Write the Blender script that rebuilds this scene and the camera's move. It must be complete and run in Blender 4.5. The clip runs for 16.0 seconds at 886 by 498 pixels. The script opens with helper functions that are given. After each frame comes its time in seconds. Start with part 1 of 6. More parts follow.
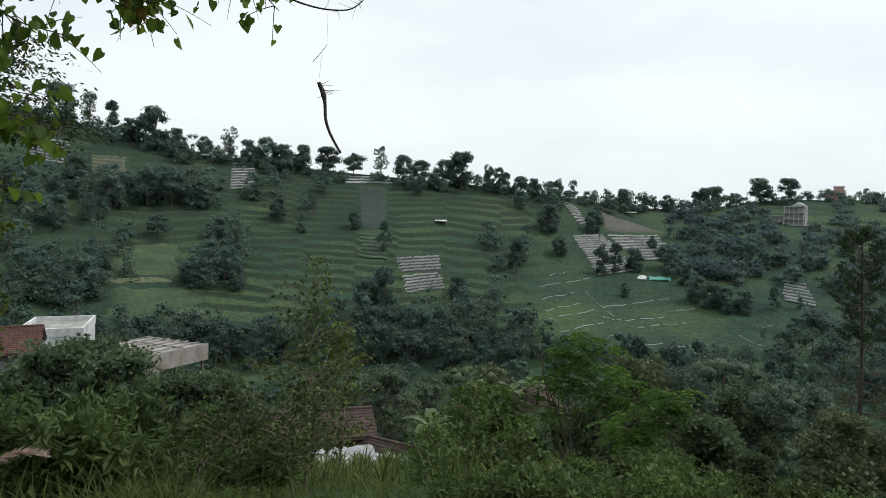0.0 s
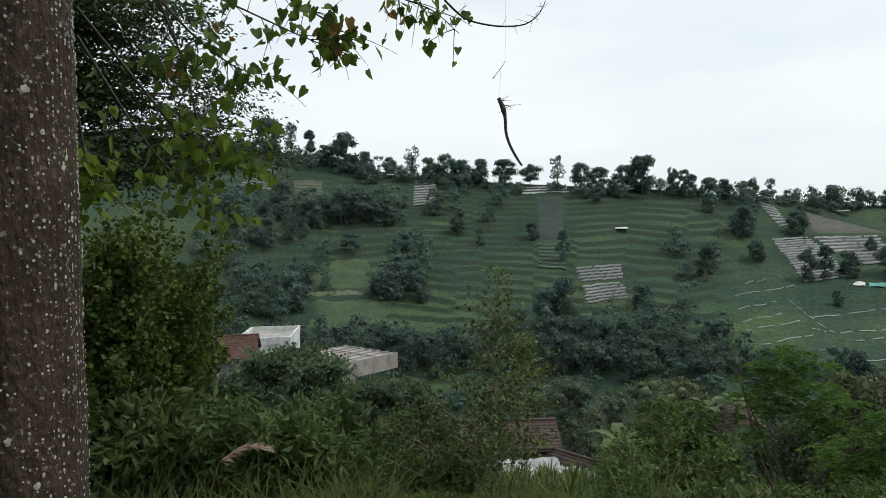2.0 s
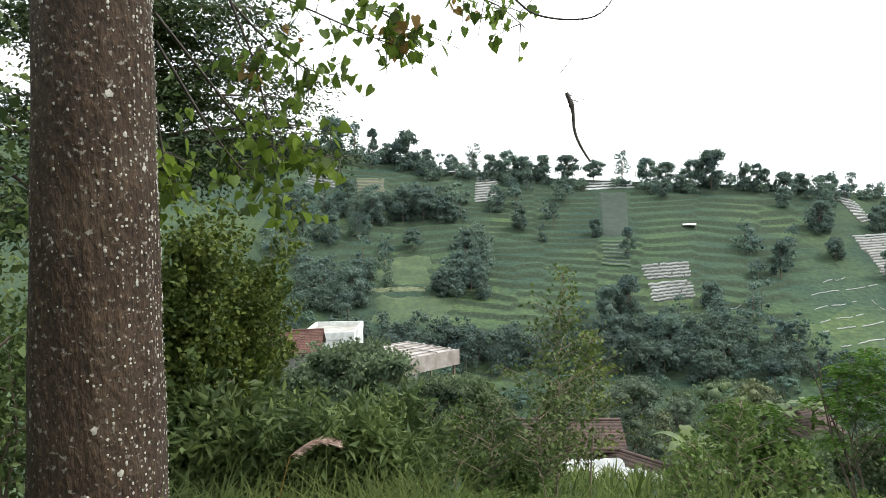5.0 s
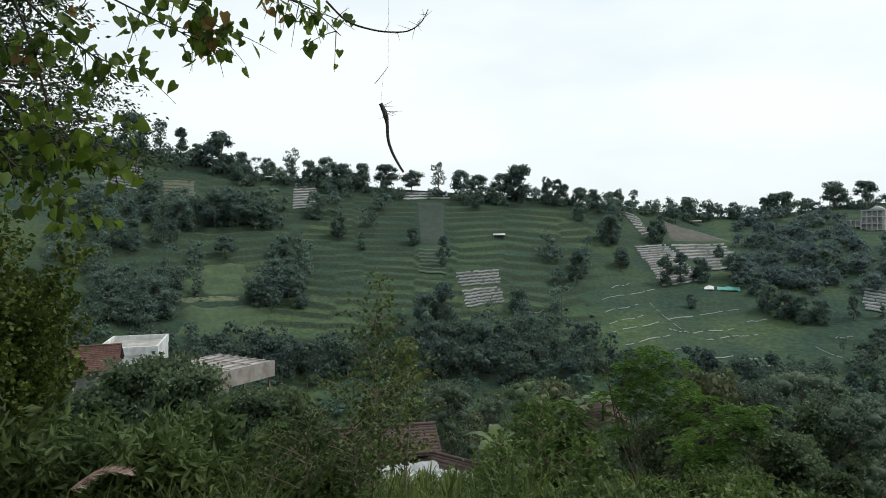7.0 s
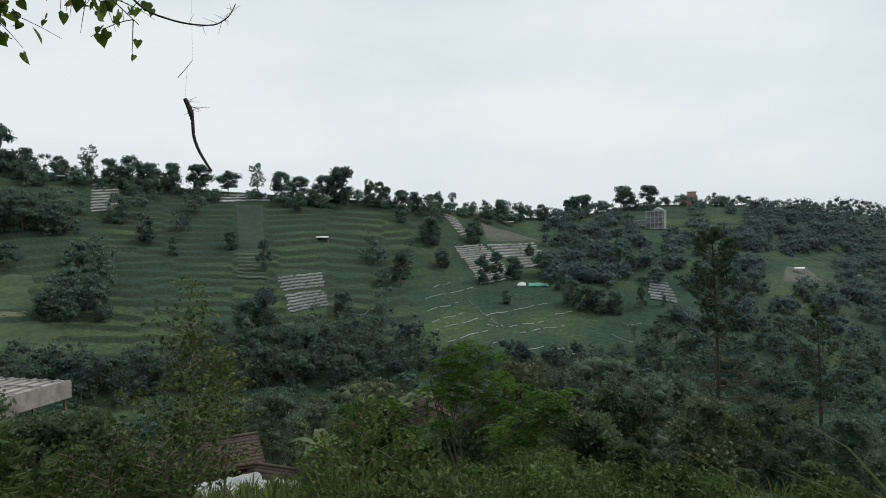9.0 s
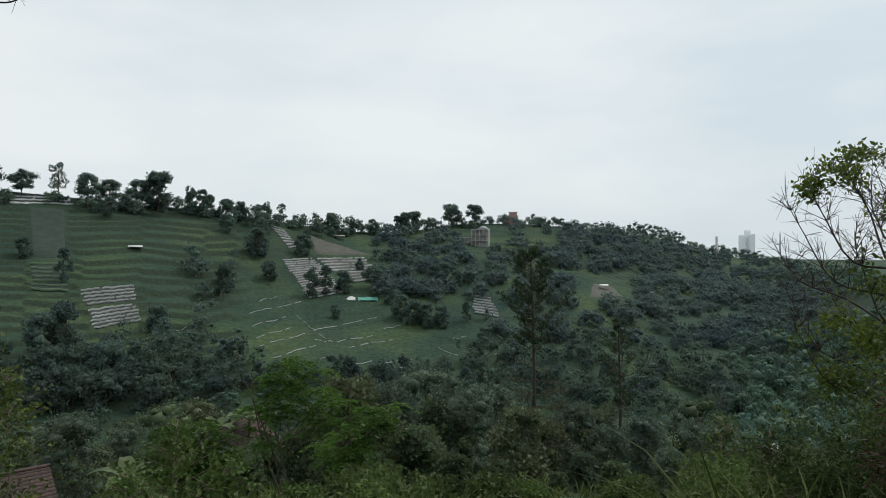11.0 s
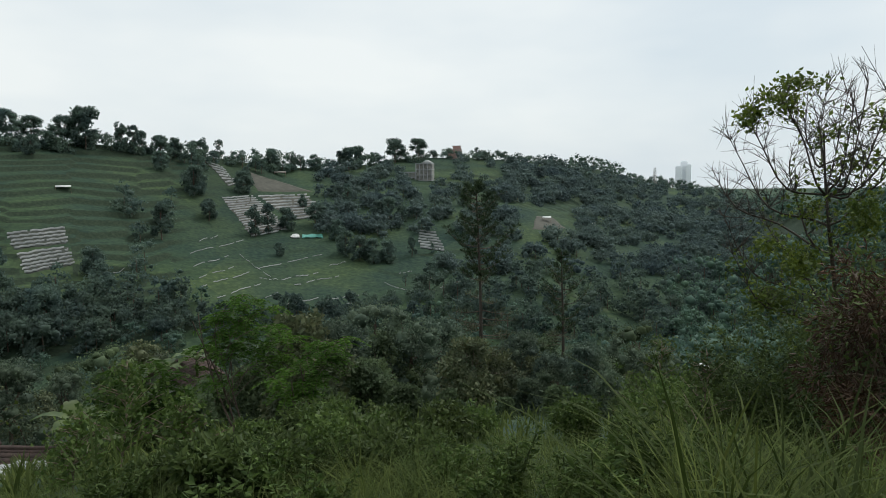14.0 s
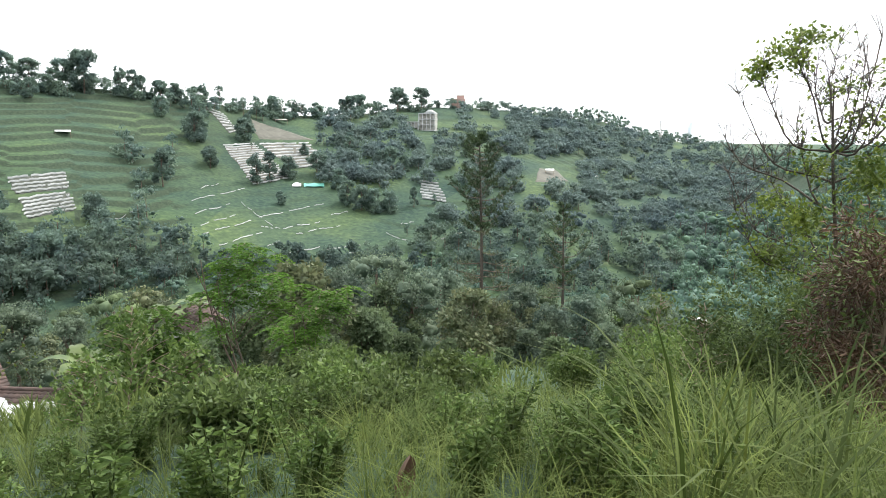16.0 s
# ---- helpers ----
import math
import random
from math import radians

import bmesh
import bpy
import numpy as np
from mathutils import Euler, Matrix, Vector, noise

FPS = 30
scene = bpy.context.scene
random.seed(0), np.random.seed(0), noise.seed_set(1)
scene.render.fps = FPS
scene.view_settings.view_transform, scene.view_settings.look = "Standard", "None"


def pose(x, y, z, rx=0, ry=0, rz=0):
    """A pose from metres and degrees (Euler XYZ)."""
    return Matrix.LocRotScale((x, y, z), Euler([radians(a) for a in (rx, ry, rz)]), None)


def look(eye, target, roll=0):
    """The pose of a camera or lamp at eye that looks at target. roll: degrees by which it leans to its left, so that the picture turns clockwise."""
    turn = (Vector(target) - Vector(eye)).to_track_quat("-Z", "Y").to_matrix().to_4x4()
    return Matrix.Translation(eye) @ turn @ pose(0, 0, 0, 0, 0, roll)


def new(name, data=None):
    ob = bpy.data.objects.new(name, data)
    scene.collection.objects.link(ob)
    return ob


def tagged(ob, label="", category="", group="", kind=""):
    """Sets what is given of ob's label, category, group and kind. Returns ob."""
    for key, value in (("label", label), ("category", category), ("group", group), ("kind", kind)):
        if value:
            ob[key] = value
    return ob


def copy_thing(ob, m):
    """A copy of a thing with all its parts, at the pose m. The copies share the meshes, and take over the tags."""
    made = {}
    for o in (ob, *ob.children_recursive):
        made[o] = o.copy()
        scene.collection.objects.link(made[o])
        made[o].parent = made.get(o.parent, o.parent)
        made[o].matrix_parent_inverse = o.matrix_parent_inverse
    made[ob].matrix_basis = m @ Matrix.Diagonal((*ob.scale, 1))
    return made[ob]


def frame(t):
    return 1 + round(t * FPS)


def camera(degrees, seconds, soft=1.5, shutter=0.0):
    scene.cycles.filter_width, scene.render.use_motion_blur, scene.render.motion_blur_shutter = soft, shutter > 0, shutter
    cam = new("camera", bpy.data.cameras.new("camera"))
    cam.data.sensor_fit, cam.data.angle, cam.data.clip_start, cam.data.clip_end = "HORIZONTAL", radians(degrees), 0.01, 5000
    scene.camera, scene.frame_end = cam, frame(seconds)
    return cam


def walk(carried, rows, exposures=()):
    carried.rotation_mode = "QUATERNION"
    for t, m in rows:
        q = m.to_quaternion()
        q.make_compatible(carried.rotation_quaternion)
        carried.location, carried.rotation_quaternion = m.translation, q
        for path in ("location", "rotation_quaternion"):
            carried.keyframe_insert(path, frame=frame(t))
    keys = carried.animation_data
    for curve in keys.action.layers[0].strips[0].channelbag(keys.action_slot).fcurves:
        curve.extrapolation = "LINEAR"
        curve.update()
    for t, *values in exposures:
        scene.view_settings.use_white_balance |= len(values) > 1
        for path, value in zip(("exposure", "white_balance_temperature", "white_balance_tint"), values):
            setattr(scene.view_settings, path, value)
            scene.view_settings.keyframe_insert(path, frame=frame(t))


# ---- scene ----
# Camera: held in the hand and turned about the body.
EYE = 1.6


def aim(yaw, pitch, roll, x, y, up):
    """Pose of the camera; yaw to the left of +y, pitch up, in degrees; x, y and up are the hand's drift in metres."""
    a, e = radians(yaw), radians(pitch)
    eye = Vector((x, y, EYE + up))
    way = Vector((-math.sin(a) * math.cos(e), math.cos(a) * math.cos(e), math.sin(e)))
    return look(eye, eye + way, roll)


cam = camera(67.8, 16.0, soft=0.9)
# seconds, yaw, pitch, roll, drift
PATH = [(0, -5.08, -2.40, 1.10, 0.026, 0.033, -0.002), (0.5, 0.67, -0.90, 1.30, 0.010, 0.040, 0.008), (1, 6.24, -1.05, -0.43, 0.001, 0.024, 0.005),
        (1.5, 7.77, -1.71, -0.67, -0.007, 0.011, 0.004), (2, 10.33, -1.49, -0.99, -0.008, 0.004, 0.003), (2.5, 9.66, -1.61, -0.78, -0.011, 0.012, 0.004),
        (3, 13.31, -1.22, -1.53, -0.018, 0.022, 0.009), (3.2, 14.64, -1.25, -1.60, -0.018, 0.014, 0.006), (5.3, 15.65, -1.73, -1.07, -0.047, 0.029, 0.012),
        (5.5, 13.89, -1.90, -0.72, -0.044, 0.035, 0.014), (6, 9.24, -1.49, -0.53, -0.036, 0.043, 0.014), (6.5, 5.96, -1.93, -0.70, -0.025, 0.046, 0.014),
        (7, 0.03, -1.18, -0.35, -0.011, 0.048, 0.015), (7.5, -4.10, -0.62, -0.44, 0.007, 0.019, 0.014), (8, -8.28, -0.72, -0.56, 0.025, -0.005, 0.003),
        (8.5, -11.64, -0.85, -0.83, 0.038, -0.038, -0.003), (9, -15.19, -1.18, -1.13, 0.043, -0.040, -0.008), (9.5, -21.34, -1.35, -1.00, 0.073, -0.045, 0.002),
        (10, -25.50, -0.59, -1.02, 0.092, -0.030, 0.003), (10.2, -26.50, -0.39, -0.69, 0.090, -0.022, 0.001), (12.3, -33.04, -0.34, -0.08, -0.017, 0.039, 0.000),
        (12.5, -32.95, -0.52, -0.55, -0.024, 0.037, 0.001), (13, -33.55, -1.68, -0.90, -0.023, 0.033, -0.012), (13.5, -33.45, -2.01, -1.24, -0.013, 0.034, -0.017),
        (14, -34.63, -5.73, -0.65, -0.014, 0.039, -0.018), (14.5, -35.09, -8.38, 0.10, -0.013, 0.034, -0.024), (15, -34.85, -9.43, 0.20, -0.014, 0.010, -0.016),
        (15.5, -34.54, -9.30, 0.24, -0.017, 0.030, -0.020), (16, -34.48, -9.97, 0.21, -0.027, 0.032, -0.011)]
EXPOSE = [(0.0, 0.22, 6300, 7), (1.0, 0.22, 6300, 7), (2.0, 0.2, 6300, 7), (3.0, 0.22, 6300, 7), (3.2, 0.27, 6300, 7), (5.3, 1.45, 6500, 9), (5.5, 1.45, 6500, 9), (6.0, 1.08, 6450, 8),
          (6.5, 0.68, 6350, 7), (7.0, 0.28, 6300, 7), (8.0, 0.08, 6300, 7), (9.0, 0.0, 6300, 7), (10.0, 0.0, 6300, 7), (12.5, -0.05, 6300, 7), (13.5, -0.1, 6300, 7),
          (14.0, 0.08, 6350, 7), (14.5, 0.8, 6400, 7), (15.0, 1.42, 6500, 10), (16.0, 1.85, 6550, 11)]
walk(cam, [(t, aim(*row)) for t, *row in PATH], EXPOSE)

# ---- light ----
world = bpy.data.worlds.new("sky")
scene.world = world
world.use_nodes = True
wn, wl = world.node_tree.nodes, world.node_tree.links
wn.clear()
w_out = wn.new("ShaderNodeOutputWorld")
w_bg = wn.new("ShaderNodeBackground")
w_sky = wn.new("ShaderNodeTexSky")
w_sky.sky_type, w_sky.sun_disc = "NISHITA", False
w_sky.sun_elevation, w_sky.sun_rotation = radians(55), radians(85)
w_sky.dust_density = 4.0
w_co = wn.new("ShaderNodeTexCoord")
w_map = wn.new("ShaderNodeMapping")
w_map.inputs["Scale"].default_value = (1.0, 1.0, 3.2)
w_noise = wn.new("ShaderNodeTexNoise")
w_noise.inputs["Scale"].default_value = 1.7
w_noise.inputs["Detail"].default_value = 4.0
w_ramp = wn.new("ShaderNodeValToRGB")
w_ramp.color_ramp.elements[0].position, w_ramp.color_ramp.elements[0].color = 0.34, (7.4, 8.1, 8.6, 1)
w_ramp.color_ramp.elements[1].position, w_ramp.color_ramp.elements[1].color = 0.66, (9.6, 9.8, 9.7, 1)
w_mix = wn.new("ShaderNodeMixRGB")
w_mix.inputs[0].default_value = 0.9
wl.new(w_co.outputs["Generated"], w_map.inputs["Vector"])
wl.new(w_map.outputs["Vector"], w_noise.inputs["Vector"])
wl.new(w_noise.outputs["Fac"], w_ramp.inputs["Fac"])
wl.new(w_sky.outputs["Color"], w_mix.inputs[1])
wl.new(w_ramp.outputs["Color"], w_mix.inputs[2])
wl.new(w_mix.outputs["Color"], w_bg.inputs["Color"])
w_bg.inputs["Strength"].default_value = 0.093
wl.new(w_bg.outputs["Background"], w_out.inputs["Surface"])

sun = new("sun", bpy.data.lights.new("sun", "SUN"))
sun.data.energy, sun.data.angle, sun.data.color = 1.5, radians(20), (1.0, 0.96, 0.9)
sun.matrix_world = look((55, 5, 80), (0, 0, 0))


# ---- helpers ----
def rng_of(seed):
    return np.random.default_rng(seed)


def mesh_of(name, chunks):
    """One mesh from chunks of (vertices, faces); every chunk's faces have one number of corners."""
    me = bpy.data.meshes.new(name)
    V = np.concatenate([np.asarray(v, float).reshape(-1, 3) for v, f in chunks])
    idx, start, off, at, here = [], [], 0, 0, 0
    for v, f in chunks:
        f = np.asarray(f, int)
        count = len(np.asarray(v).reshape(-1, 3))
        if count:  # a chunk with no vertices adds faces to the one before it
            here = off
            off += count
        idx.append(f.ravel() + here)
        start.append(at + np.arange(len(f)) * f.shape[1])
        at += f.size
    idx, start = np.concatenate(idx), np.concatenate(start)
    me.vertices.add(len(V))
    me.vertices.foreach_set("co", V.ravel())
    me.loops.add(len(idx))
    me.loops.foreach_set("vertex_index", idx.astype(np.int32))
    me.polygons.add(len(start))
    me.polygons.foreach_set("loop_start", start.astype(np.int32))
    me.update(calc_edges=True)
    me.validate()
    return me


def smooth(me):
    me.polygons.foreach_set("use_smooth", np.ones(len(me.polygons), bool))
    me.update()
    return me


def part(name, chunks, material, parent=None, label="", soft=False):
    """Links chunks, or a bmesh, as one mesh object under a thing or a part."""
    if isinstance(chunks, list):
        me = mesh_of(name, chunks)
    else:
        me = bpy.data.meshes.new(name)
        chunks.to_mesh(me)
        chunks.free()
    if soft:
        smooth(me)
    me.materials.append(material)
    ob = new(name, me)
    ob.parent = parent
    return tagged(ob, label)


def thing(name, label, category, m=None, group="", kind=""):
    ob = new(name)
    ob.empty_display_size = 0.1
    if m is not None:
        ob.matrix_world = m
    return tagged(ob, label, category, group, kind)


def box(x0, y0, z0, x1, y1, z1, bevel=0.02):
    bm = bmesh.new()
    bmesh.ops.create_cube(bm, size=1)
    for v in bm.verts:
        v.co = Vector(((x0 + x1) / 2 + v.co.x * (x1 - x0), (y0 + y1) / 2 + v.co.y * (y1 - y0), (z0 + z1) / 2 + v.co.z * (z1 - z0)))
    if bevel:
        bmesh.ops.bevel(bm, geom=bm.edges[:], offset=bevel, segments=1, affect="EDGES")
    return bm


def tube(points, radii, sides=6):
    """A tapered tube along points."""
    P = np.asarray(points, float)
    n = len(P)
    R = np.broadcast_to(np.asarray(radii, float), (n,))
    T = np.gradient(P, axis=0)
    T /= np.linalg.norm(T, axis=1, keepdims=True) + 1e-9
    ref = np.where(np.abs(T[:, 2:3]) > 0.9, [[1.0, 0, 0]], [[0, 0, 1.0]])
    A = np.cross(T, ref)
    A /= np.linalg.norm(A, axis=1, keepdims=True) + 1e-9
    B = np.cross(T, A)
    ang = np.arange(sides) / sides * 2 * np.pi
    V = P[:, None] + R[:, None, None] * (np.cos(ang)[None, :, None] * A[:, None] + np.sin(ang)[None, :, None] * B[:, None])
    i, j = np.meshgrid(np.arange(n - 1), np.arange(sides), indexing="ij")
    k = (j + 1) % sides
    F = np.stack([i * sides + j, i * sides + k, (i + 1) * sides + k, (i + 1) * sides + j], -1).reshape(-1, 4)
    return V.reshape(-1, 3), F


def unit(v):
    return v / (np.linalg.norm(v, axis=-1, keepdims=True) + 1e-9)


def leaf_chunk(C, size, rng, out=None, droop=0.3, slim=0.45, fold=0.15, spread=0.9):
    """Folded leaves, four corners each, that start at C and point along out."""
    n = len(C)
    d = rng.normal(size=(n, 3)) * spread
    if out is not None:
        d = unit(d) * spread + out
    d[:, 2] -= droop
    d = unit(d)
    w = unit(np.cross(d, rng.normal(size=(n, 3))))
    u = np.cross(d, w)
    L = (size * rng.uniform(0.6, 1.3, n))[:, None]
    base, tip = C, C + d * L
    a = C + d * L * 0.45 + w * L * slim + u * L * fold
    b = C + d * L * 0.45 - w * L * slim + u * L * fold
    V = np.stack([base, a, tip, b], 1).reshape(-1, 3)
    k = np.arange(n)[:, None] * 4
    F = np.concatenate([k + [0, 1, 2], k + [0, 2, 3]])
    return V, F


def way(az):
    """Level direction az degrees to the left of +y."""
    return np.array([-math.sin(radians(az)), math.cos(radians(az))])


# ---- materials ----
def material(name, rough=0.7, metal=0.0):
    m = bpy.data.materials.new(name)
    m.use_nodes = True
    b = m.node_tree.nodes["Principled BSDF"]
    b.inputs["Roughness"].default_value = rough
    b.inputs["Metallic"].default_value = metal
    return m, m.node_tree.nodes, m.node_tree.links, b


def noise_ramp(n, l, scale, stops, detail=6.0, vector=None, stretch=None):
    co = n.new("ShaderNodeTexCoord")
    tex = n.new("ShaderNodeTexNoise")
    tex.inputs["Scale"].default_value = scale
    tex.inputs["Detail"].default_value = detail
    src = vector or co.outputs["Object"]
    if stretch:
        mp = n.new("ShaderNodeMapping")
        mp.inputs["Scale"].default_value = stretch
        l.new(src, mp.inputs["Vector"])
        src = mp.outputs["Vector"]
    l.new(src, tex.inputs["Vector"])
    ramp = n.new("ShaderNodeValToRGB")
    ramp.color_ramp.elements[0].position, ramp.color_ramp.elements[0].color = stops[0][0], (*stops[0][1], 1)
    ramp.color_ramp.elements[1].position, ramp.color_ramp.elements[1].color = stops[-1][0], (*stops[-1][1], 1)
    for p, c in stops[1:-1]:
        ramp.color_ramp.elements.new(p).color = (*c, 1)
    l.new(tex.outputs["Fac"], ramp.inputs["Fac"])
    return ramp.outputs["Color"], tex.outputs["Fac"]


def mixed(n, l, fac, a, b, mode="MIX"):
    mx = n.new("ShaderNodeMixRGB")
    mx.blend_type = mode
    for k, v in ((0, fac), (1, a), (2, b)):
        if isinstance(v, (int, float)):
            mx.inputs[k].default_value = v
        elif isinstance(v, tuple):
            mx.inputs[k].default_value = (*v, 1)
        else:
            l.new(v, mx.inputs[k])
    return mx.outputs["Color"]


def bumped(n, l, b, height, strength=0.4, distance=0.02):
    bp = n.new("ShaderNodeBump")
    bp.inputs["Strength"].default_value = strength
    bp.inputs["Distance"].default_value = distance
    l.new(height, bp.inputs["Height"])
    l.new(bp.outputs["Normal"], b.inputs["Normal"])


def surface(name, stops, scale, rough=0.8, bump=0.3, distance=0.02, stretch=None, second=None):
    m, n, l, b = material(name, rough)
    col, fac = noise_ramp(n, l, scale, stops, stretch=stretch)
    if second:
        big, _ = noise_ramp(n, l, second[0], [(0.35, second[1]), (0.65, (1, 1, 1))])
        col = mixed(n, l, 1.0, col, big, "MULTIPLY")
    l.new(col, b.inputs["Base Color"])
    bumped(n, l, b, fac, bump, distance)
    return m


def foliage(name, dark, light, thin=0.25, rough=0.55, patch=0.5, veil=0.0):
    """Leaves that differ from leaf to leaf, from tree to tree and over each crown."""
    m, n, l, b = material(name, rough)
    b.inputs["Specular IOR Level"].default_value = 0.2
    # Pale bluish sheen that stands in for haze on far leaves.
    b.inputs["Sheen Weight"].default_value = veil
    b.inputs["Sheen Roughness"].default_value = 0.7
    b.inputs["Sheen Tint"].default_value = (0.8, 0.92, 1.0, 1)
    geo = n.new("ShaderNodeNewGeometry")
    info = n.new("ShaderNodeObjectInfo")
    col = mixed(n, l, geo.outputs["Random Per Island"], dark, light)
    big, _ = noise_ramp(n, l, patch, [(0.3, (0.6, 0.65, 0.7)), (0.7, (1.15, 1.1, 0.9))], 2.0)
    col = mixed(n, l, 1.0, col, big, "MULTIPLY")
    hue = n.new("ShaderNodeHueSaturation")
    rng = n.new("ShaderNodeMapRange")
    rng.inputs["To Min"].default_value, rng.inputs["To Max"].default_value = 0.75, 1.25
    l.new(info.outputs["Random"], rng.inputs["Value"])
    l.new(rng.outputs["Result"], hue.inputs["Value"])
    l.new(col, hue.inputs["Color"])
    l.new(hue.outputs["Color"], b.inputs["Base Color"])
    if thin:
        tr = n.new("ShaderNodeBsdfTranslucent")
        l.new(hue.outputs["Color"], tr.inputs["Color"])
        mx = n.new("ShaderNodeMixShader")
        mx.inputs[0].default_value = thin
        out = n["Material Output"]
        l.new(b.outputs["BSDF"], mx.inputs[1])
        l.new(tr.outputs["BSDF"], mx.inputs[2])
        l.new(mx.outputs["Shader"], out.inputs["Surface"])
    return m


# Far leaves: haze put into the colour as a paler, bluer green.
LEAF_FAR_HAZED = foliage("hazed_far_leaves", (0.0954, 0.146, 0.124), (0.138, 0.203, 0.173), 0.5, 0.85, patch=0.15, veil=0.15)
# Spur leaves: the far green again, paler and bluer as haze would tint it.
LEAF_SPUR_HAZED = foliage("hazed_spur_leaves", (0.121, 0.176, 0.175), (0.152, 0.22, 0.217), 0.5, 0.85, patch=0.05, veil=0.2)
GREYWOOD = surface("grey_battens", [(0.3, (0.16, 0.15, 0.14)), (0.7, (0.3, 0.285, 0.27))], 9.0, 0.85, 0.4, 0.01, (1, 1, 0.2))
LEAF_MID = foliage("valley_leaves", (0.0688, 0.0995, 0.0563), (0.154, 0.205, 0.113), 0.4, 0.65, patch=0.3)
LEAF_GREY = foliage("grey_green_leaves", (0.0845, 0.123, 0.0891), (0.186, 0.238, 0.178), 0.4, 0.65, patch=0.3)
LEAF_BRIGHT = foliage("bright_leaves", (0.063, 0.107, 0.031), (0.141, 0.206, 0.0575), 0.4, patch=0.5)
LEAF_SHRUB = foliage("shrub_leaves", (0.0527, 0.0833, 0.0285), (0.129, 0.176, 0.0618), 0.4, 0.5, patch=1.0)
LEAF_GOLD = foliage("golden_leaves", (0.05, 0.088, 0.022), (0.18, 0.225, 0.05), 0.3, patch=0.9)
LEAF_BROWN = foliage("rusty_leaves", (0.085, 0.1125, 0.0625), (0.1625, 0.1775, 0.1025), 0.25, patch=0.5)
LEAF_PINE = foliage("pine_needles", (0.029, 0.0521, 0.026), (0.0689, 0.101, 0.0535), 0.3, patch=0.6)
LEAF_FEATHER = foliage("feathery_leaves", (0.025, 0.05, 0.02), (0.07, 0.1, 0.035), 0.25, patch=0.6)
LEAF_VINE = foliage("vine_leaves", (0.069, 0.1045, 0.0242), (0.1725, 0.2232, 0.0462), 0.4, 0.4, patch=2.0)
LEAF_HEART = foliage("heart_leaves", (0.05, 0.085, 0.016), (0.17, 0.25, 0.04), 0.55, 0.45, patch=2.0)
LEAF_DRY = foliage("dry_leaves", (0.16, 0.1, 0.03), (0.3, 0.19, 0.06), 0.35, patch=2.0)
GRASS = foliage("grass_blades", (0.0501, 0.0785, 0.0201), (0.132, 0.169, 0.0509), 0.35, 0.8, patch=0.8)
LEAF_FRESH = foliage("fresh_leaves", (0.0476, 0.104, 0.0178), (0.0966, 0.185, 0.032), 0.4, 0.7, patch=0.6)
BARK = surface("bark", [(0.3, (0.06, 0.045, 0.035)), (0.7, (0.16, 0.12, 0.09))], 14.0, 0.9, 0.6, 0.02, (1, 1, 0.3))
CONCRETE = surface("concrete", [(0.3, (0.3, 0.29, 0.27)), (0.7, (0.45, 0.44, 0.41))], 5.0, 0.85, 0.2, 0.01, None, (0.8, (0.6, 0.6, 0.58)))
PAINT_WHITE = surface("white_paint", [(0.3, (0.6, 0.61, 0.6)), (0.7, (0.78, 0.79, 0.78))], 3.0, 0.7, 0.1, 0.01, None, (0.7, (0.7, 0.7, 0.68)))
TARP = surface("weathered_sheet", [(0.3, (0.29, 0.26, 0.24)), (0.7, (0.45, 0.41, 0.38))], 2.5, 0.6, 0.2, 0.02, None, (0.9, (0.6, 0.56, 0.52)))
TILE = surface("clay_tiles", [(0.3, (0.075, 0.036, 0.029)), (0.7, (0.145, 0.07, 0.056))], 6.0, 0.85, 0.4, 0.03, None, (1.2, (0.6, 0.55, 0.5)))
RUST = surface("rusty_roof", [(0.3, (0.05, 0.034, 0.029)), (0.7, (0.105, 0.064, 0.052))], 4.0, 0.8, 0.3, 0.02, None, (0.9, (0.6, 0.6, 0.6)))
WOOD = surface("old_wood", [(0.3, (0.13, 0.1, 0.07)), (0.7, (0.26, 0.2, 0.15))], 9.0, 0.85, 0.4, 0.01, (1, 1, 0.2))
DARK = surface("dark_opening", [(0.3, (0.02, 0.022, 0.022)), (0.7, (0.05, 0.05, 0.05))], 3.0, 0.4, 0.05)
TEAL = surface("teal_tarp", [(0.3, (0.07, 0.27, 0.22)), (0.7, (0.13, 0.38, 0.31))], 1.5, 0.5, 0.2)
MULCH = surface("silver_mulch", [(0.3, (0.19, 0.2, 0.195)), (0.7, (0.31, 0.32, 0.31))], 0.8, 0.5, 0.2, 0.05, None, (0.12, (0.6, 0.62, 0.62)))
SOIL = surface("tilled_soil", [(0.3, (0.034, 0.041, 0.033)), (0.7, (0.06, 0.066, 0.052))], 1.2, 0.95, 0.4, 0.05)
MEADOW = surface("meadow", [(0.3, (0.034, 0.068, 0.034)), (0.7, (0.052, 0.094, 0.043))], 0.7, 0.9, 0.5, 0.1, None, (0.15, (0.7, 0.75, 0.8)))
STRAW = surface("dry_bank", [(0.3, (0.08, 0.1, 0.05)), (0.7, (0.12, 0.135, 0.075))], 0.9, 0.9, 0.5, 0.1)
CLAY = surface("bare_clay", [(0.3, (0.06, 0.06, 0.048)), (0.7, (0.1, 0.096, 0.078))], 0.5, 0.95, 0.4, 0.05)
PINK = surface("pink_plaster", [(0.3, (0.34, 0.2, 0.17)), (0.7, (0.46, 0.29, 0.25))], 1.0, 0.8, 0.1)
GLASSY = surface("window_panes", [(0.3, (0.05, 0.07, 0.08)), (0.7, (0.1, 0.12, 0.13))], 1.0, 0.15, 0.02)
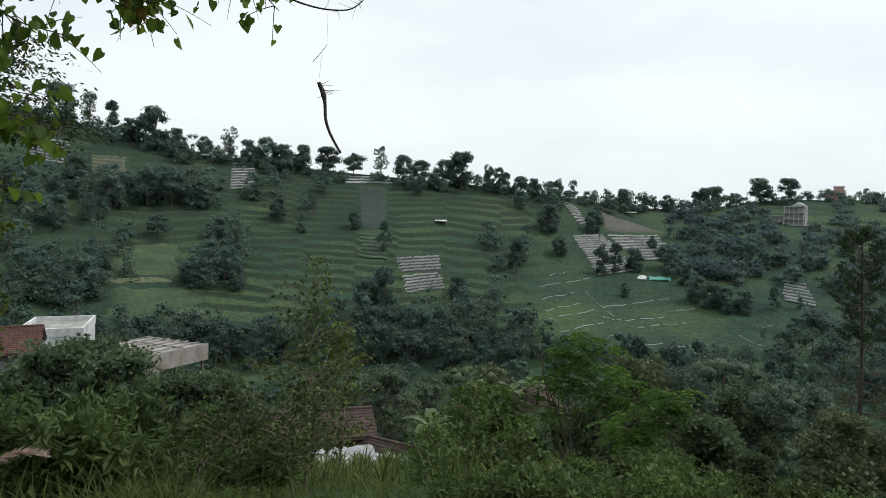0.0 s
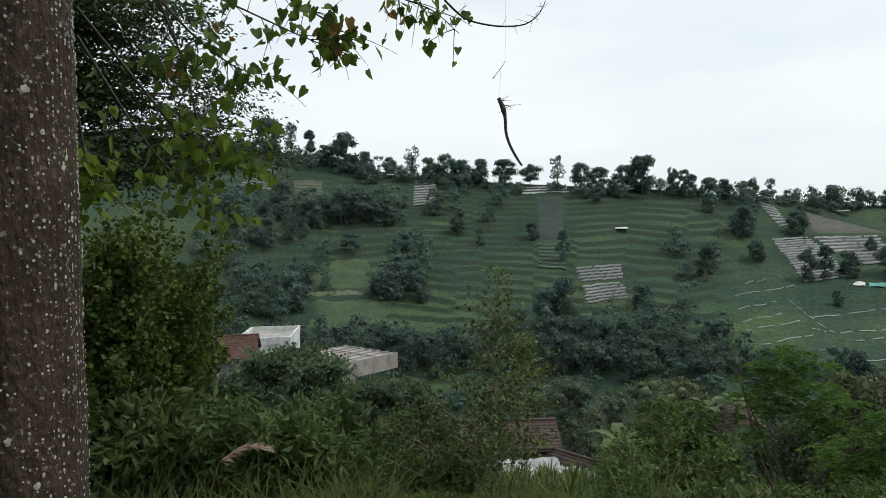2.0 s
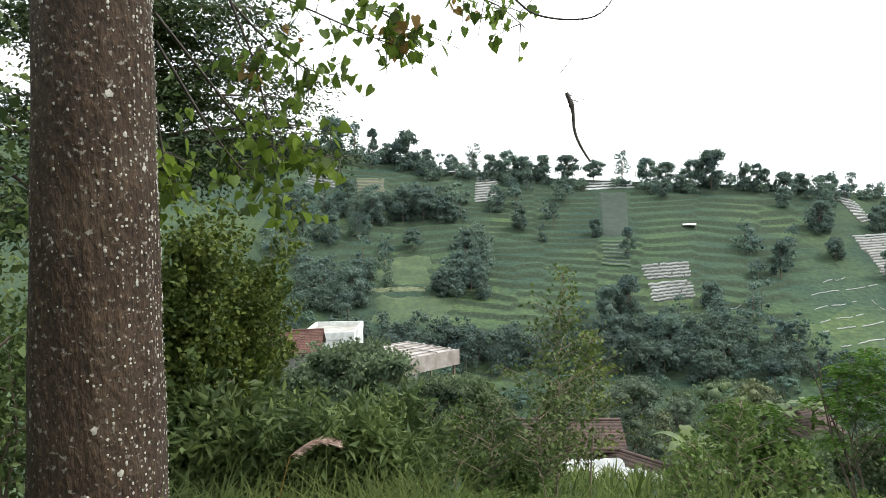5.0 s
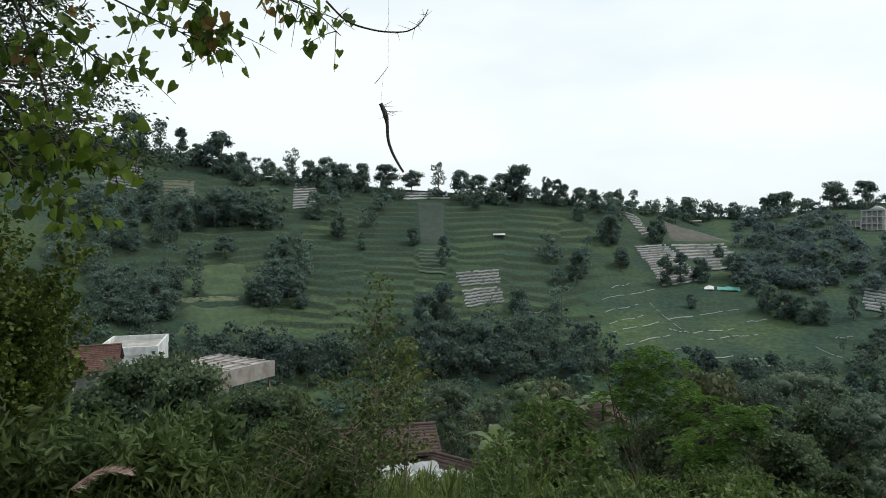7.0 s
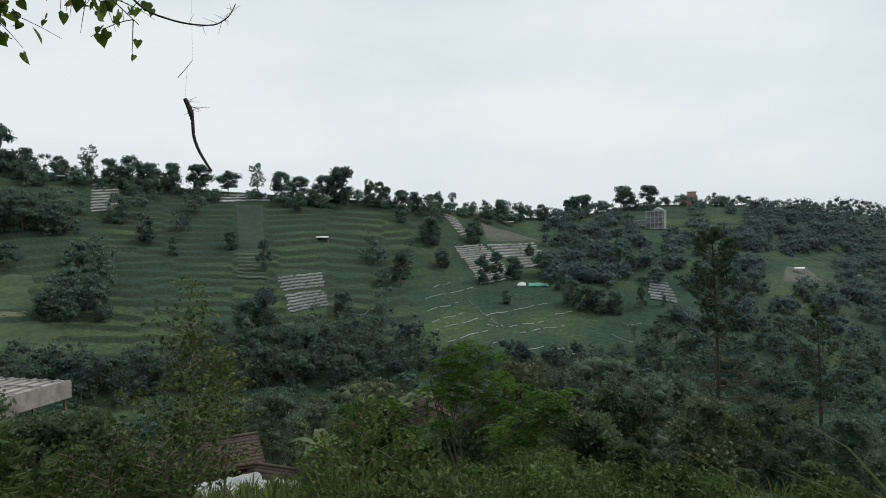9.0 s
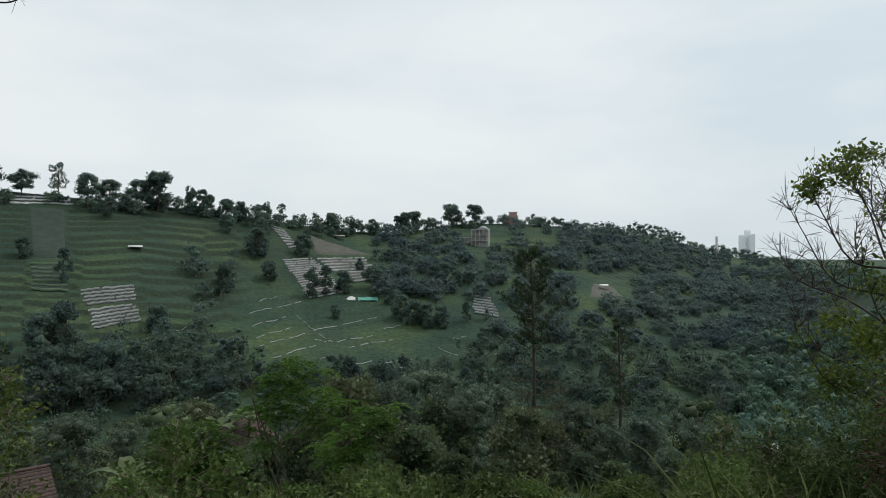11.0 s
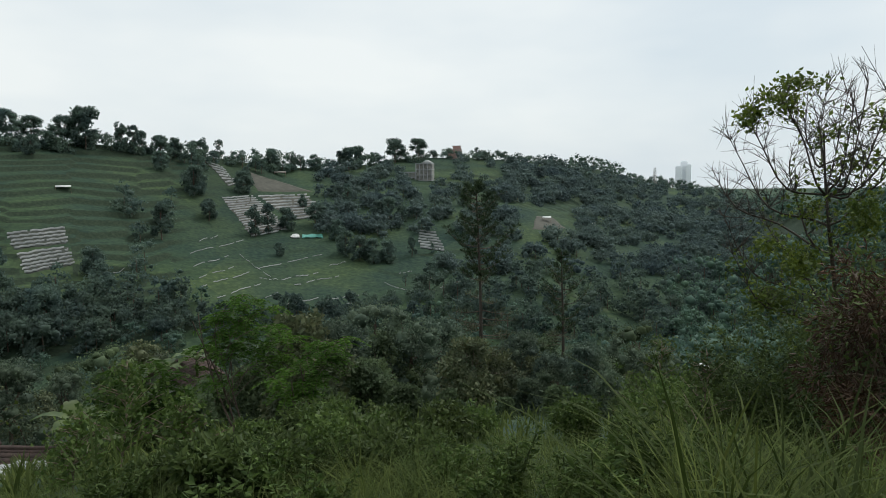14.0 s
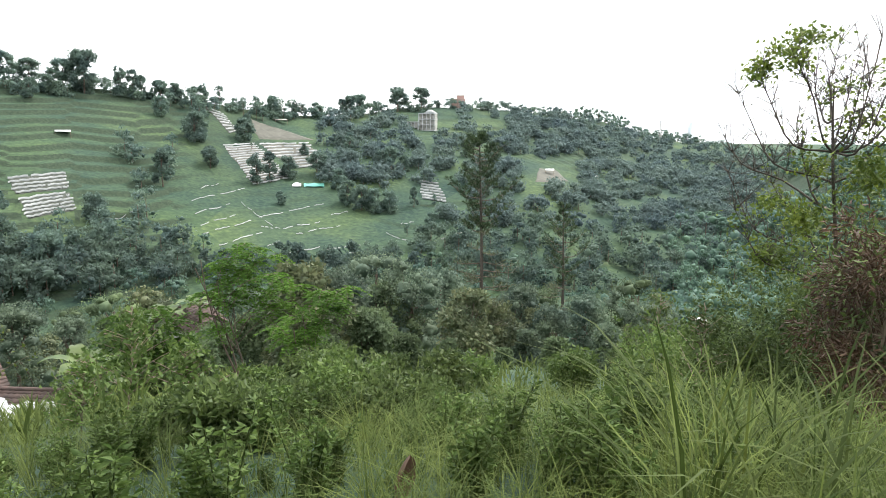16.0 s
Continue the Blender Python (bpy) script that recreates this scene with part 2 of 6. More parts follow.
# Bluish near-white on the far towers paints in the haze.
HAZEBLOCK = surface("haze_pale_tower_blocks", [(0.3, (0.86, 0.89, 0.92)), (0.7, (0.9, 0.93, 0.96))], 0.02, 0.8, 0.05)
PLUME = surface("grass_plume", [(0.3, (0.36, 0.24, 0.2)), (0.7, (0.55, 0.42, 0.36))], 20.0, 0.9, 0.1)
TWIG = surface("dark_twig", [(0.3, (0.03, 0.025, 0.02)), (0.7, (0.08, 0.065, 0.05))], 30.0, 0.85, 0.4, 0.004)
LICHEN = surface("lichen", [(0.3, (0.28, 0.27, 0.23)), (0.7, (0.5, 0.48, 0.42))], 40.0, 0.95, 0.4, 0.004)
FALLOW = surface("fallow_earth", [(0.3, (0.021, 0.035, 0.026)), (0.7, (0.037, 0.053, 0.039))], 0.5, 0.95, 0.5, 0.1, None, (0.1, (0.75, 0.8, 0.8)))
SHEETING = surface("white_sheeting", [(0.3, (0.32, 0.33, 0.33)), (0.7, (0.46, 0.47, 0.47))], 0.7, 0.55, 0.2, 0.05, None, (0.2, (0.75, 0.77, 0.77)))
PALE = surface("pale_concrete", [(0.3, (0.3, 0.31, 0.31)), (0.7, (0.42, 0.43, 0.43))], 2.0, 0.85, 0.2, 0.02)
LUSH = surface("lush_meadow", [(0.3, (0.04, 0.066, 0.032)), (0.7, (0.068, 0.1, 0.04))], 0.8, 0.9, 0.5, 0.1, None, (0.2, (0.62, 0.7, 0.7)))
CROP = surface("crop_rows", [(0.3, (0.045, 0.08, 0.045)), (0.7, (0.075, 0.115, 0.06))], 0.6, 0.85, 0.5, 0.1)


def trunk_bark():
    """Brown bark with fine fissures, grey bloom and pale flecks."""
    m, n, l, b = material("lichened_bark", 0.92)
    base, f1 = noise_ramp(n, l, 38.0, [(0.3, (0.013, 0.0065, 0.003)), (0.55, (0.038, 0.02, 0.0095)), (0.75, (0.085, 0.052, 0.027))], 9.0, None, (1, 1, 0.5))
    veil, _ = noise_ramp(n, l, 2.6, [(0.5, (0, 0, 0)), (0.75, (0.35, 0.35, 0.35))], 5.0)
    col = mixed(n, l, veil, base, (0.1, 0.07, 0.042))
    fleck, _ = noise_ramp(n, l, 34.0, [(0.61, (0, 0, 0)), (0.68, (0.7, 0.7, 0.7))], 3.0)
    col = mixed(n, l, fleck, col, (0.27, 0.25, 0.21))
    l.new(col, b.inputs["Base Color"])
    bumped(n, l, b, f1, 0.9, 0.03)
    return m


TRUNK = trunk_bark()


def ground_material():
    m, n, l, b = material("hillside", 0.9)
    geo = n.new("ShaderNodeNewGeometry")
    pos = geo.outputs["Position"]
    fine, f1 = noise_ramp(n, l, 0.9, [(0.3, (0.033, 0.052, 0.036)), (0.55, (0.052, 0.078, 0.049)), (0.75, (0.078, 0.106, 0.06))], 8.0, pos)
    patch, _ = noise_ramp(n, l, 0.04, [(0.35, (0.58, 0.7, 0.84)), (0.5, (0.88, 0.94, 0.92)), (0.66, (1.22, 1.22, 0.92))], 5.0, pos)
    col = mixed(n, l, 1.0, fine, patch, "MULTIPLY")
    cell = n.new("ShaderNodeTexVoronoi")
    cell.inputs["Scale"].default_value = 0.055
    l.new(pos, cell.inputs["Vector"])
    tint = n.new("ShaderNodeValToRGB")
    tint.color_ramp.elements[0].position, tint.color_ramp.elements[0].color = 0.2, (0.84, 0.9, 0.95, 1)
    tint.color_ramp.elements[1].position, tint.color_ramp.elements[1].color = 0.85, (1.14, 1.1, 1.0, 1)
    l.new(cell.outputs["Color"], tint.inputs["Fac"])
    col = mixed(n, l, 1.0, col, tint.outputs["Color"], "MULTIPLY")
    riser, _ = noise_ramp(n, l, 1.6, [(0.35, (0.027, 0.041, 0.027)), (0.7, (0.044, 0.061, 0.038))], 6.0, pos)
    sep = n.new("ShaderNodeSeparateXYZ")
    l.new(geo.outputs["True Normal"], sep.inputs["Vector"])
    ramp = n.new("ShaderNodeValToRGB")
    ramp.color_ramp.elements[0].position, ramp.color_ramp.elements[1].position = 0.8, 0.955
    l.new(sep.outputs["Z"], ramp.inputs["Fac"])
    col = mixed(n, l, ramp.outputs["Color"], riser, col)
    l.new(col, b.inputs["Base Color"])
    b.inputs["Specular IOR Level"].default_value = 0.1
    bumped(n, l, b, f1, 0.6, 0.25)
    return m


HILL = ground_material()

# ---- terrain: one sheet, near slope, valley and the terraced hill opposite ----
RIDGE_AZ = [-180, -95, -80, -70, -66, -62, -59, -57.2, -54.3, -51.7, -49, -45.8, -41, -36, -30.4, -25.8, -21, -17.5, -14, -8, -3, 4, 11, 17, 22, 26, 36, 60, 95, 180]
RIDGE_EL = [3, 4, 3, -0.5, -1.3, -2.0, -1.8, -1.1, -0.6, -0.3, 0.6, 1.3, 1.9, 2.3, 2.2, 1.6, 1.4, 1.8, 2.4, 3.4, 3.9, 4.0, 4.6, 5.6, 6.6, 7.5, 7.8, 7, 4, 3]
RIDGE_R = [150, 150, 170, 210, 240, 300, 420, 560, 600, 560, 500, 420, 370, 335, 320, 300, 280, 265, 255, 245, 240, 240, 240, 240, 240, 250, 260, 250, 160, 150]
NEAR_R = [0, 2, 5, 10, 20, 40, 70, 95, 112, 125]
NEAR_Z = [0, -0.1, -0.8, -2.6, -6.2, -13.2, -23.2, -30, -33, -33.5]


def wobble(x, y, s, k=0.0):
    return (np.sin(x * s + 1.3 + k) * np.cos(y * s * 1.13 - 0.7 + k) + 0.5 * np.sin(x * s * 2.3 + y * s * 1.7 + 2.1 + k)
            + 0.3 * np.cos(x * s * 4.1 - y * s * 3.7 + k))


HOLDINGS = [-41, -36.5, -31, -26.5, -21, -16.8, -12.4, -9.6, -5.3, -0.6, 2.7, 7.4, 9.6, 14.6, 19.5, 24]  # az where one farmer's terraces meet the next
PLOTS = []  # az from, az to, r from, r to of the levelled plots


def height(az, r, cut=True):
    """The ground's height at az degrees to the left and r metres away."""
    az, r = np.broadcast_arrays(np.asarray(az, float), np.asarray(r, float))
    x, y = -np.sin(np.radians(az)) * r, np.cos(np.radians(az)) * r
    R = np.interp(az, RIDGE_AZ, RIDGE_R)
    E = np.interp(az, RIDGE_AZ, RIDGE_EL)
    top = EYE + R * np.tan(np.radians(E))
    near = np.interp(r, NEAR_R, NEAR_Z)
    front = np.clip((110 - np.abs(az + 5)) / 35, 0, 1)
    front = front * front * (3 - 2 * front)
    # Steep bank behind the viewer: unseen, added to block sky light.
    near = near * front + (1 - front) * np.clip(r - 3.5, 0, 22) * 0.62
    foot = 118.0
    z0 = np.interp(foot, NEAR_R, NEAR_Z) * front + (1 - front) * 13.6
    s = np.clip((r - foot) / (R - foot), 0, 1)
    hill = z0 + (top - z0) * (0.9 * s + 0.1 * s * s)
    past = np.clip(r - R, 0, None)
    hill = np.maximum(hill - past * 0.22 - 0.0008 * past * past, -60)
    z = np.where(r < foot, near, hill)
    z = z + 1.3 * wobble(x, y, 0.019) * np.clip((r - 15) / 60, 0, 1) * (r < 900)
    z = z + 0.05 * wobble(x, y, 1.1, 0.6) * np.clip(r / 4, 0, 1) * (r < 60)
    if not cut:
        return z
    # cut terraces
    keep = np.clip((r - 125) / 12, 0, 1) * np.clip((R + 4 - r) / 6, 0, 1) * (az > -48) * (az < 30)
    keep = keep * np.clip(0.3 + 0.5 * wobble(x, y, 0.021, 2.0) + 1.2 * np.clip((12.5 - az) / 2, 0, 1) * np.clip((az + 14) / 3, 0, 1), 0.12, 1)
    for a0, a1, r0, r1 in PLOTS:
        keep = keep * (1 - (az > a0) * (az < a1) * (r > r0) * (r < r1))
    block = np.searchsorted(HOLDINGS, az + 0.45 * wobble(x, y, 0.06, 4.0)).astype(float)
    rise = 2.5 + 0.6 * np.sin(block * 12.9898)
    q = z / rise + 0.6 * wobble(x, y, 0.013, 1.0) + np.sin(block * 78.233) * 3.1 + 0.11 * az * np.sin(block * 3.7)
    q = q + 0.12 * np.sin(q * 2.1 + block) + 0.1 * wobble(x, y, 0.1, 2.0)
    f = q - np.floor(q)
    g = np.clip((f - 0.7) / 0.24, 0, 1)
    g = g * g * (3 - 2 * g)
    return z + keep * rise * (0.5 * f + 0.5 * g - f)


def meet(az, el, start=118.0, end=700.0):
    """How far off the ground is met by a level of sight el degrees up."""
    r = np.arange(start, end, 0.5)
    hit = height(az, r, False) >= EYE + r * math.tan(radians(el))
    return float(r[np.argmax(hit)]) if hit.any() else float(np.interp(az, RIDGE_AZ, RIDGE_R))


def seen(az, el, d):
    """The point d metres off, az to the left and el up from the eye."""
    w = way(az) * d
    return np.array([w[0], w[1], EYE + d * math.tan(radians(el))])


def spot(az, r, up=0.0):
    d = way(az) * r
    return Vector((d[0], d[1], float(height(az, r)) + up))


def build_ground():
    az = np.concatenate([np.arange(-180, -76, 2.0), np.arange(-76, -34, 0.6), np.arange(-34, 28, 0.34), np.arange(28, 48, 0.6), np.arange(48, 180.1, 2.0)])
    r = np.concatenate([np.arange(0, 6, 0.4), np.arange(6, 30, 1.0), np.arange(30, 118, 2.5), np.arange(118, 285, 0.65), np.arange(285, 330, 1.2), np.arange(330, 700, 6.0),
                        np.geomspace(700, 4900, 14)])
    A, R = np.meshgrid(az, r, indexing="ij")
    Z = height(A, R)
    V = np.stack([-np.sin(np.radians(A)) * R, np.cos(np.radians(A)) * R, Z], -1).reshape(-1, 3)
    i, j = np.meshgrid(np.arange(len(az) - 1), np.arange(len(r) - 1), indexing="ij")
    m = len(r)
    F = np.stack([i * m + j, i * m + j + 1, (i + 1) * m + j + 1, (i + 1) * m + j], -1).reshape(-1, 4)
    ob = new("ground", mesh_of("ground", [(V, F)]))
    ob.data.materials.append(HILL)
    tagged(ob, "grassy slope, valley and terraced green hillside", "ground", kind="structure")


# cultivated plots on the hill: label, four corners as az and el (upper left, upper right, lower right, lower left), rows, soil, bed
FIELDS = [
    ("plot of silver plastic-covered vegetable beds below the ridge", (3.5, 3.85), (-0.5, 3.75), (-0.79, 3.15), (3.63, 3.1), 3, SHEETING, SOIL),
    ("steep plot of silver plastic-covered beds", (12.73, 4.37), (10.85, 4.48), (10.73, 2.33), (12.98, 2.13), 10, SOIL, MULCH),
    ("plot of silver plastic-covered beds under tall trees", (26.54, 5.57), (24.34, 5.35), (24.77, 3.57), (27.42, 3.94), 8, SOIL, MULCH),
    ("pale brown plot under the ridge trees", (23.12, 4.5), (20.59, 4.47), (20.4, 2.65), (22.93, 2.93), 6, CLAY, STRAW),
    ("terrace with rows of silver plastic mulch", (-0.89, -3.35), (-4.92, -3.02), (-5.01, -4.34), (-1.33, -4.67), 5, SOIL, MULCH),
    ("terrace with sparse plastic mulch rows", (-1.48, -4.92), (-5.06, -4.48), (-5.3, -6.0), (-1.96, -6.5), 6, SOIL, MULCH),
    ("large plot of white plastic mulch on a spur", (-16.07, -1.06), (-18.65, -0.93), (-21.74, -3.9), (-18.36, -4.46), 18, CLAY, MULCH),
    ("upper plot of white plastic mulch around trees", (-18.79, -0.95), (-23.1, -0.83), (-24.97, -2.83), (-21.9, -3.14), 9, CLAY, MULCH),
    ("bare pale plot on the spur", (-17.77, 1.35), (-19.97, 0.46), (-23.94, -0.7), (-18.9, -0.7), 0, CLAY, None),
    ("narrow strip of white plastic mulch by the spur path", (-14.94, 1.99), (-16.33, 1.43), (-17.57, -0.06), (-16.82, -0.24), 8, SOIL, MULCH),
    ("brown fallow plot in the gully", (2.4, 3.1), (-0.05, 3.0), (-0.25, -1.2), (2.2, -1.0), 0, FALLOW, None),
    ("fallow plot with thin pale rows", (2.2, -1.2), (-0.2, -1.3), (-0.25, -3.6), (2.1, -3.4), 7, FALLOW, CROP),
    ("reddish bare plot on the far slope", (-42.65, -2.92), (-43.9, -2.91), (-45.45, -4.1), (-42.21, -4.2), 0, CLAY, None),
    ("small plot of pale rows on the far slope", (-44.2, -4.34), (-46.83, -4.62), (-47.33, -5.32), (-43.76, -4.92), 4, FALLOW, CROP),
    ("dim plot of pale rows above the valley", (-32.4, -4.1), (-34.02, -4.29), (-34.91, -6.09), (-32.54, -5.75), 7, FALLOW, MULCH),
    ("yellow-green meadow among dark trees", (21.66, -2.07), (16.7, -2.17), (16.4, -4.95), (22.3, -4.85), 0, LUSH, None),
    ("dry straw bank below the meadow", (22.41, -4.95), (17.0, -5.02), (17.0, -5.4), (22.5, -5.34), 0, STRAW, None),
    ("fresh green meadow terraces at the foot of the hill", (21.4, -5.5), (14.9, -5.75), (14.5, -8.4), (22.5, -8.1), 0, LUSH, None),
    ("bare brown terrace edge", (30.3, -6.1), (27.7, -6.05), (27.6, -6.6), (30.5, -6.7), 0, CLAY, None),
    ("light green valley meadow", (-45.8, -9.59), (-47.97, -9.12), (-48.99, -10.99), (-46.64, -11.39), 0, LUSH, None),
]
for row in FIELDS:
    spans = [meet(a_, e_) for a_, e_ in row[1:5]]
    sides = [a_ for a_, _ in row[1:5]]
    if row[6] is not LUSH:
        PLOTS.append((min(sides), max(sides), min(spans) - 1, max(spans) + 1))

build_ground()


def on_hill(az, el, up):
    """Points of the hillside that lie at az and el from the eye, raised by up."""
    az, el = np.broadcast_arrays(np.asarray(az, float), np.asarray(el, float))
    r = np.array([meet(a, e) for a, e in zip(az.ravel(), el.ravel())]).reshape(az.shape)
    return np.stack([-np.sin(np.radians(az)) * r, np.cos(np.radians(az)) * r, height(az, r) + up], -1)


def grid_faces(n, m):
    i, j = np.meshgrid(np.arange(n - 1), np.arange(m - 1), indexing="ij")
    return np.stack([i * m + j, i * m + j + 1, (i + 1) * m + j + 1, (i + 1) * m + j], -1).reshape(-1, 4)


def build_fields():
    for label, tl, tr, br, bl, rows, soil, bed in FIELDS:
        e = thing("field", label, "field", group="hillside fields")
        tl, tr, br, bl = (np.array(q) for q in (tl, tr, br, bl))
        rng = rng_of(int(abs(tl[0]) * 100))

        def at(u, v):
            q = (tl * (1 - u) + tr * u) * (1 - v) + (bl * (1 - u) + br * u) * v
            u, v = u[..., 0], v[..., 0]
            rough = 0.06 + (0.1 if soil is LUSH else 0.012) * abs(tr[0] - tl[0])
            return (q[..., 0] + rough * (np.sin(v * 9 + tl[0]) + 0.6 * np.sin(v * 23 + tl[1])) * (u - 0.5),
                    q[..., 1] + rough * 0.4 * (np.sin(u * 7 + tl[0]) + 0.6 * np.sin(u * 19)) * np.abs(v - 0.5))

        n, m = 16, 14
        U, W = np.meshgrid(np.linspace(0, 1, n), np.linspace(0, 1, m), indexing="ij")
        az, el = at(U[..., None], W[..., None])
        V = on_hill(az, el, np.where((U == 0) | (U == 1) | (W == 0) | (W == 1), -0.6, 0.22))
        part("soil", [(V.reshape(-1, 3), grid_faces(n, m))], soil, e)
        deep = float(np.linalg.norm(V[n // 2, 0] - V[n // 2, -1]))
        for k in range(rows):
            w = deep / rows * rng.uniform(0.08, 0.15)
            u0 = rng.uniform(0, 0.06)
            while u0 < 0.93:  # a bed in one or more lengths
                u1 = min(1.0 - rng.uniform(0, 0.05), u0 + rng.uniform(0.3, 1.1))
                if u1 - u0 < 0.06:
                    break
                c = max(6, int((u1 - u0) * abs(tr[0] - tl[0]) * 5))
                u = np.linspace(u0, u1, c)[:, None]
                az, el = at(u, np.full_like(u, (k + 0.5) / rows))
                mid = on_hill(az, el, 0.27)
                back = unit(np.stack([mid[:, 0], mid[:, 1]], -1))
                line = []
                for off, up in ((-w, 0.0), (-w * 0.65, 0.34), (w * 0.65, 0.34), (w, 0.0)):
                    q = mid + np.concatenate([back * off, np.full((c, 1), up)], 1)
                    q[:, 2] += off * 0.3
                    line.append(q)
                part("bed", [(np.stack(line, 1).reshape(-1, 3), grid_faces(c, 4))], bed, e)
                u0 = u1 + rng.uniform(0.02, 0.06)


build_fields()


def mulch_lines():
    """Broken white plastic strips along the lower terraces: each from az, el to az, el."""
    e = thing("terrace_edging", "broken white plastic lines edging dark terraces", "field edging")
    rng = rng_of(31)
    strips = [(-13.52, -5.51, -17.87, -4.64), (-14.11, -7.54, -17.04, -6.74), (-14.21, -8.29, -18.19, -7.33), (-15.45, -9.25, -19.5, -8.14), (-18.79, -7.04, -24.16, -6.08),
              (-21.77, -8.52, -25.52, -7.89), (-20.71, -8.03, -23.8, -7.64), (-25.62, -10.45, -28.49, -10.31), (-34.3, -9.07, -37.36, -8.44), (-30.76, -7.89, -31.89, -7.73),
              (-24.76, -7.03, -26.17, -6.74), (-18.91, -7.81, -20.41, -8.02), (-19.29, -9.58, -20.36, -9.19), (-20.32, -10.34, -24.06, -9.68), (-24.36, -10.01, -27.22, -9.6),
              (-29.47, -8.67, -32.69, -9.81), (-17.37, -5.78, -18.65, -6.89), (-18.65, -6.89, -20.11, -8.01), (-14.28, -4.5, -15.72, -4.23), (-26.55, -11.48, -28.8, -11.05),
              (-13.74, -6.56, -16.49, -5.91), (-6.2, -6.7, -9.9, -6.25)]
    for a0, e0, a1, e1 in strips:
        u = 0.0
        while u < 0.95:
            v = min(1.0, u + rng.uniform(0.12, 0.45))
            t = np.linspace(u, v, 9)
            mid = on_hill(a0 + (a1 - a0) * t, e0 + (e1 - e0) * t + 0.05 * np.sin(t * 9 + a0), 0.1)
            wide = rng.uniform(0.08, 0.18)
            back = unit(np.stack([mid[:, 0], mid[:, 1]], -1))
            line = []
            for off, up in ((-1, 0.0), (-0.6, 0.14), (0.6, 0.18), (1, 0.1)):
                line.append(mid + np.concatenate([back * off * wide, np.full((9, 1), up)], 1))
            part("edging_strip", [(np.stack(line, 1).reshape(-1, 3), grid_faces(9, 4))], MULCH, e)
            u = v + rng.uniform(0.03, 0.14)


mulch_lines()

# ---- trees ----
KINDS = {}


def crown_points(rng, n, lobes, rx, rz, z0, hollow=0.25, flat=1.0):
    """Points scattered over the outside of several lobes, and the way out at each."""
    a = rng.uniform(0, 2 * np.pi, lobes)
    q = np.sqrt(rng.uniform(0.02, 1, lobes))
    zc = rng.uniform(-0.75, 0.8, lobes)
    taper = 1.0 - 0.45 * np.clip(zc, 0, 1)
    c = np.stack([np.cos(a) * q * rx * 0.68 * taper, np.sin(a) * q * rx * 0.68 * taper, z0 + zc * rz], -1)
    s = rng.uniform(0.22, 0.5, lobes) * rx
    k = rng.choice(lobes, n, p=s ** 2 / (s ** 2).sum())
    d = unit(rng.normal(size=(n, 3)))
    rad = s[k] * rng.uniform(hollow, 1.05, n) ** 0.7
    p = c[k] + d * rad[:, None] * [1, 1, flat * 0.8] + rng.normal(size=(n, 3)) * rx * 0.04
    return p, d, c


def round_form(level):
    """Corners and faces of a coarse ball, for the leafy masses inside far crowns."""
    bm = bmesh.new()
    bmesh.ops.create_icosphere(bm, subdivisions=level, radius=1)
    V, F = np.array([v.co[:] for v in bm.verts]), np.array([[v.index for v in f.verts] for f in bm.faces])
    bm.free()
    return V, F


BALLS = {1: round_form(1), 2: round_form(2)}


def far_crown(rng, n, lobes, rx, low, h, size, flat=1.0, solid=0.68, level=2, fat=1.0):
    """A far crown: uneven leafy masses heaped in a dome, under a coat of loose leaf sprays."""
    ball, faces = BALLS[level]
    zc = rng.uniform(0, 1, lobes) ** 0.85
    dome = np.sqrt(np.clip(1 - np.abs(zc - 0.36) ** 2.0 / 0.46, 0.06, 1))
    a = rng.uniform(0, 6.283) + np.arange(lobes) * 2.4
    q = np.sqrt(rng.uniform(0.1, 1, lobes)) * dome * rx * 0.8
    s = rx * fat * rng.uniform(0.2, 0.4, lobes) * (0.55 + 0.5 * dome)
    c = np.stack([np.cos(a) * q, np.sin(a) * q, low * h + zc * h * (1 - low)], -1)
    c[:, 2] = np.clip(c[:, 2], low * h + s * 0.5, h - s * flat * 0.9)
    chunks = []
    if solid:
        V = ball[None] * (s * solid)[:, None, None] * [1, 1, flat * 0.9] * rng.uniform(0.6, 1.3, (lobes, len(ball), 1)) + c[:, None]
        F = (faces[None] + np.arange(lobes)[:, None, None] * len(ball)).reshape(-1, 3)
        chunks.append((V.reshape(-1, 3), F))
    k = rng.choice(lobes, n, p=s ** 2 / (s ** 2).sum())
    d = unit(rng.normal(size=(n, 3)))
    p = c[k] + d * (s[k] * rng.uniform(0.55, 1.12, n))[:, None] * [1, 1, flat * 0.9]
    chunks.append(leaf_chunk(p, size, rng, d * 0.8, 0.15, 0.42))
    return chunks, c


def limbs_to(rng, base, top, centres, r0, lean=0.0):
    """A tapered trunk and limbs that reach the crown's lobes."""
    t = np.linspace(0, 1, 7)[:, None]
    bend = np.array([lean, lean * 0.4, 0])
    trunk = np.array(base) * (1 - t) + np.array(top) * t + np.sin(t * 3.1) * bend * 0.5
    chunks = [tube(trunk, np.linspace(r0, r0 * 0.35, 7), 7)]
    for c in centres:
        u = rng.uniform(0.35, 0.95)
        p0 = trunk[int(u * 6)]
        mid = (p0 + c) / 2 + rng.normal(size=3) * 0.06 * np.linalg.norm(c - p0)
        chunks.append(tube([p0, mid, c], [r0 * 0.4, r0 * 0.25, r0 * 0.1], 5))
    return chunks


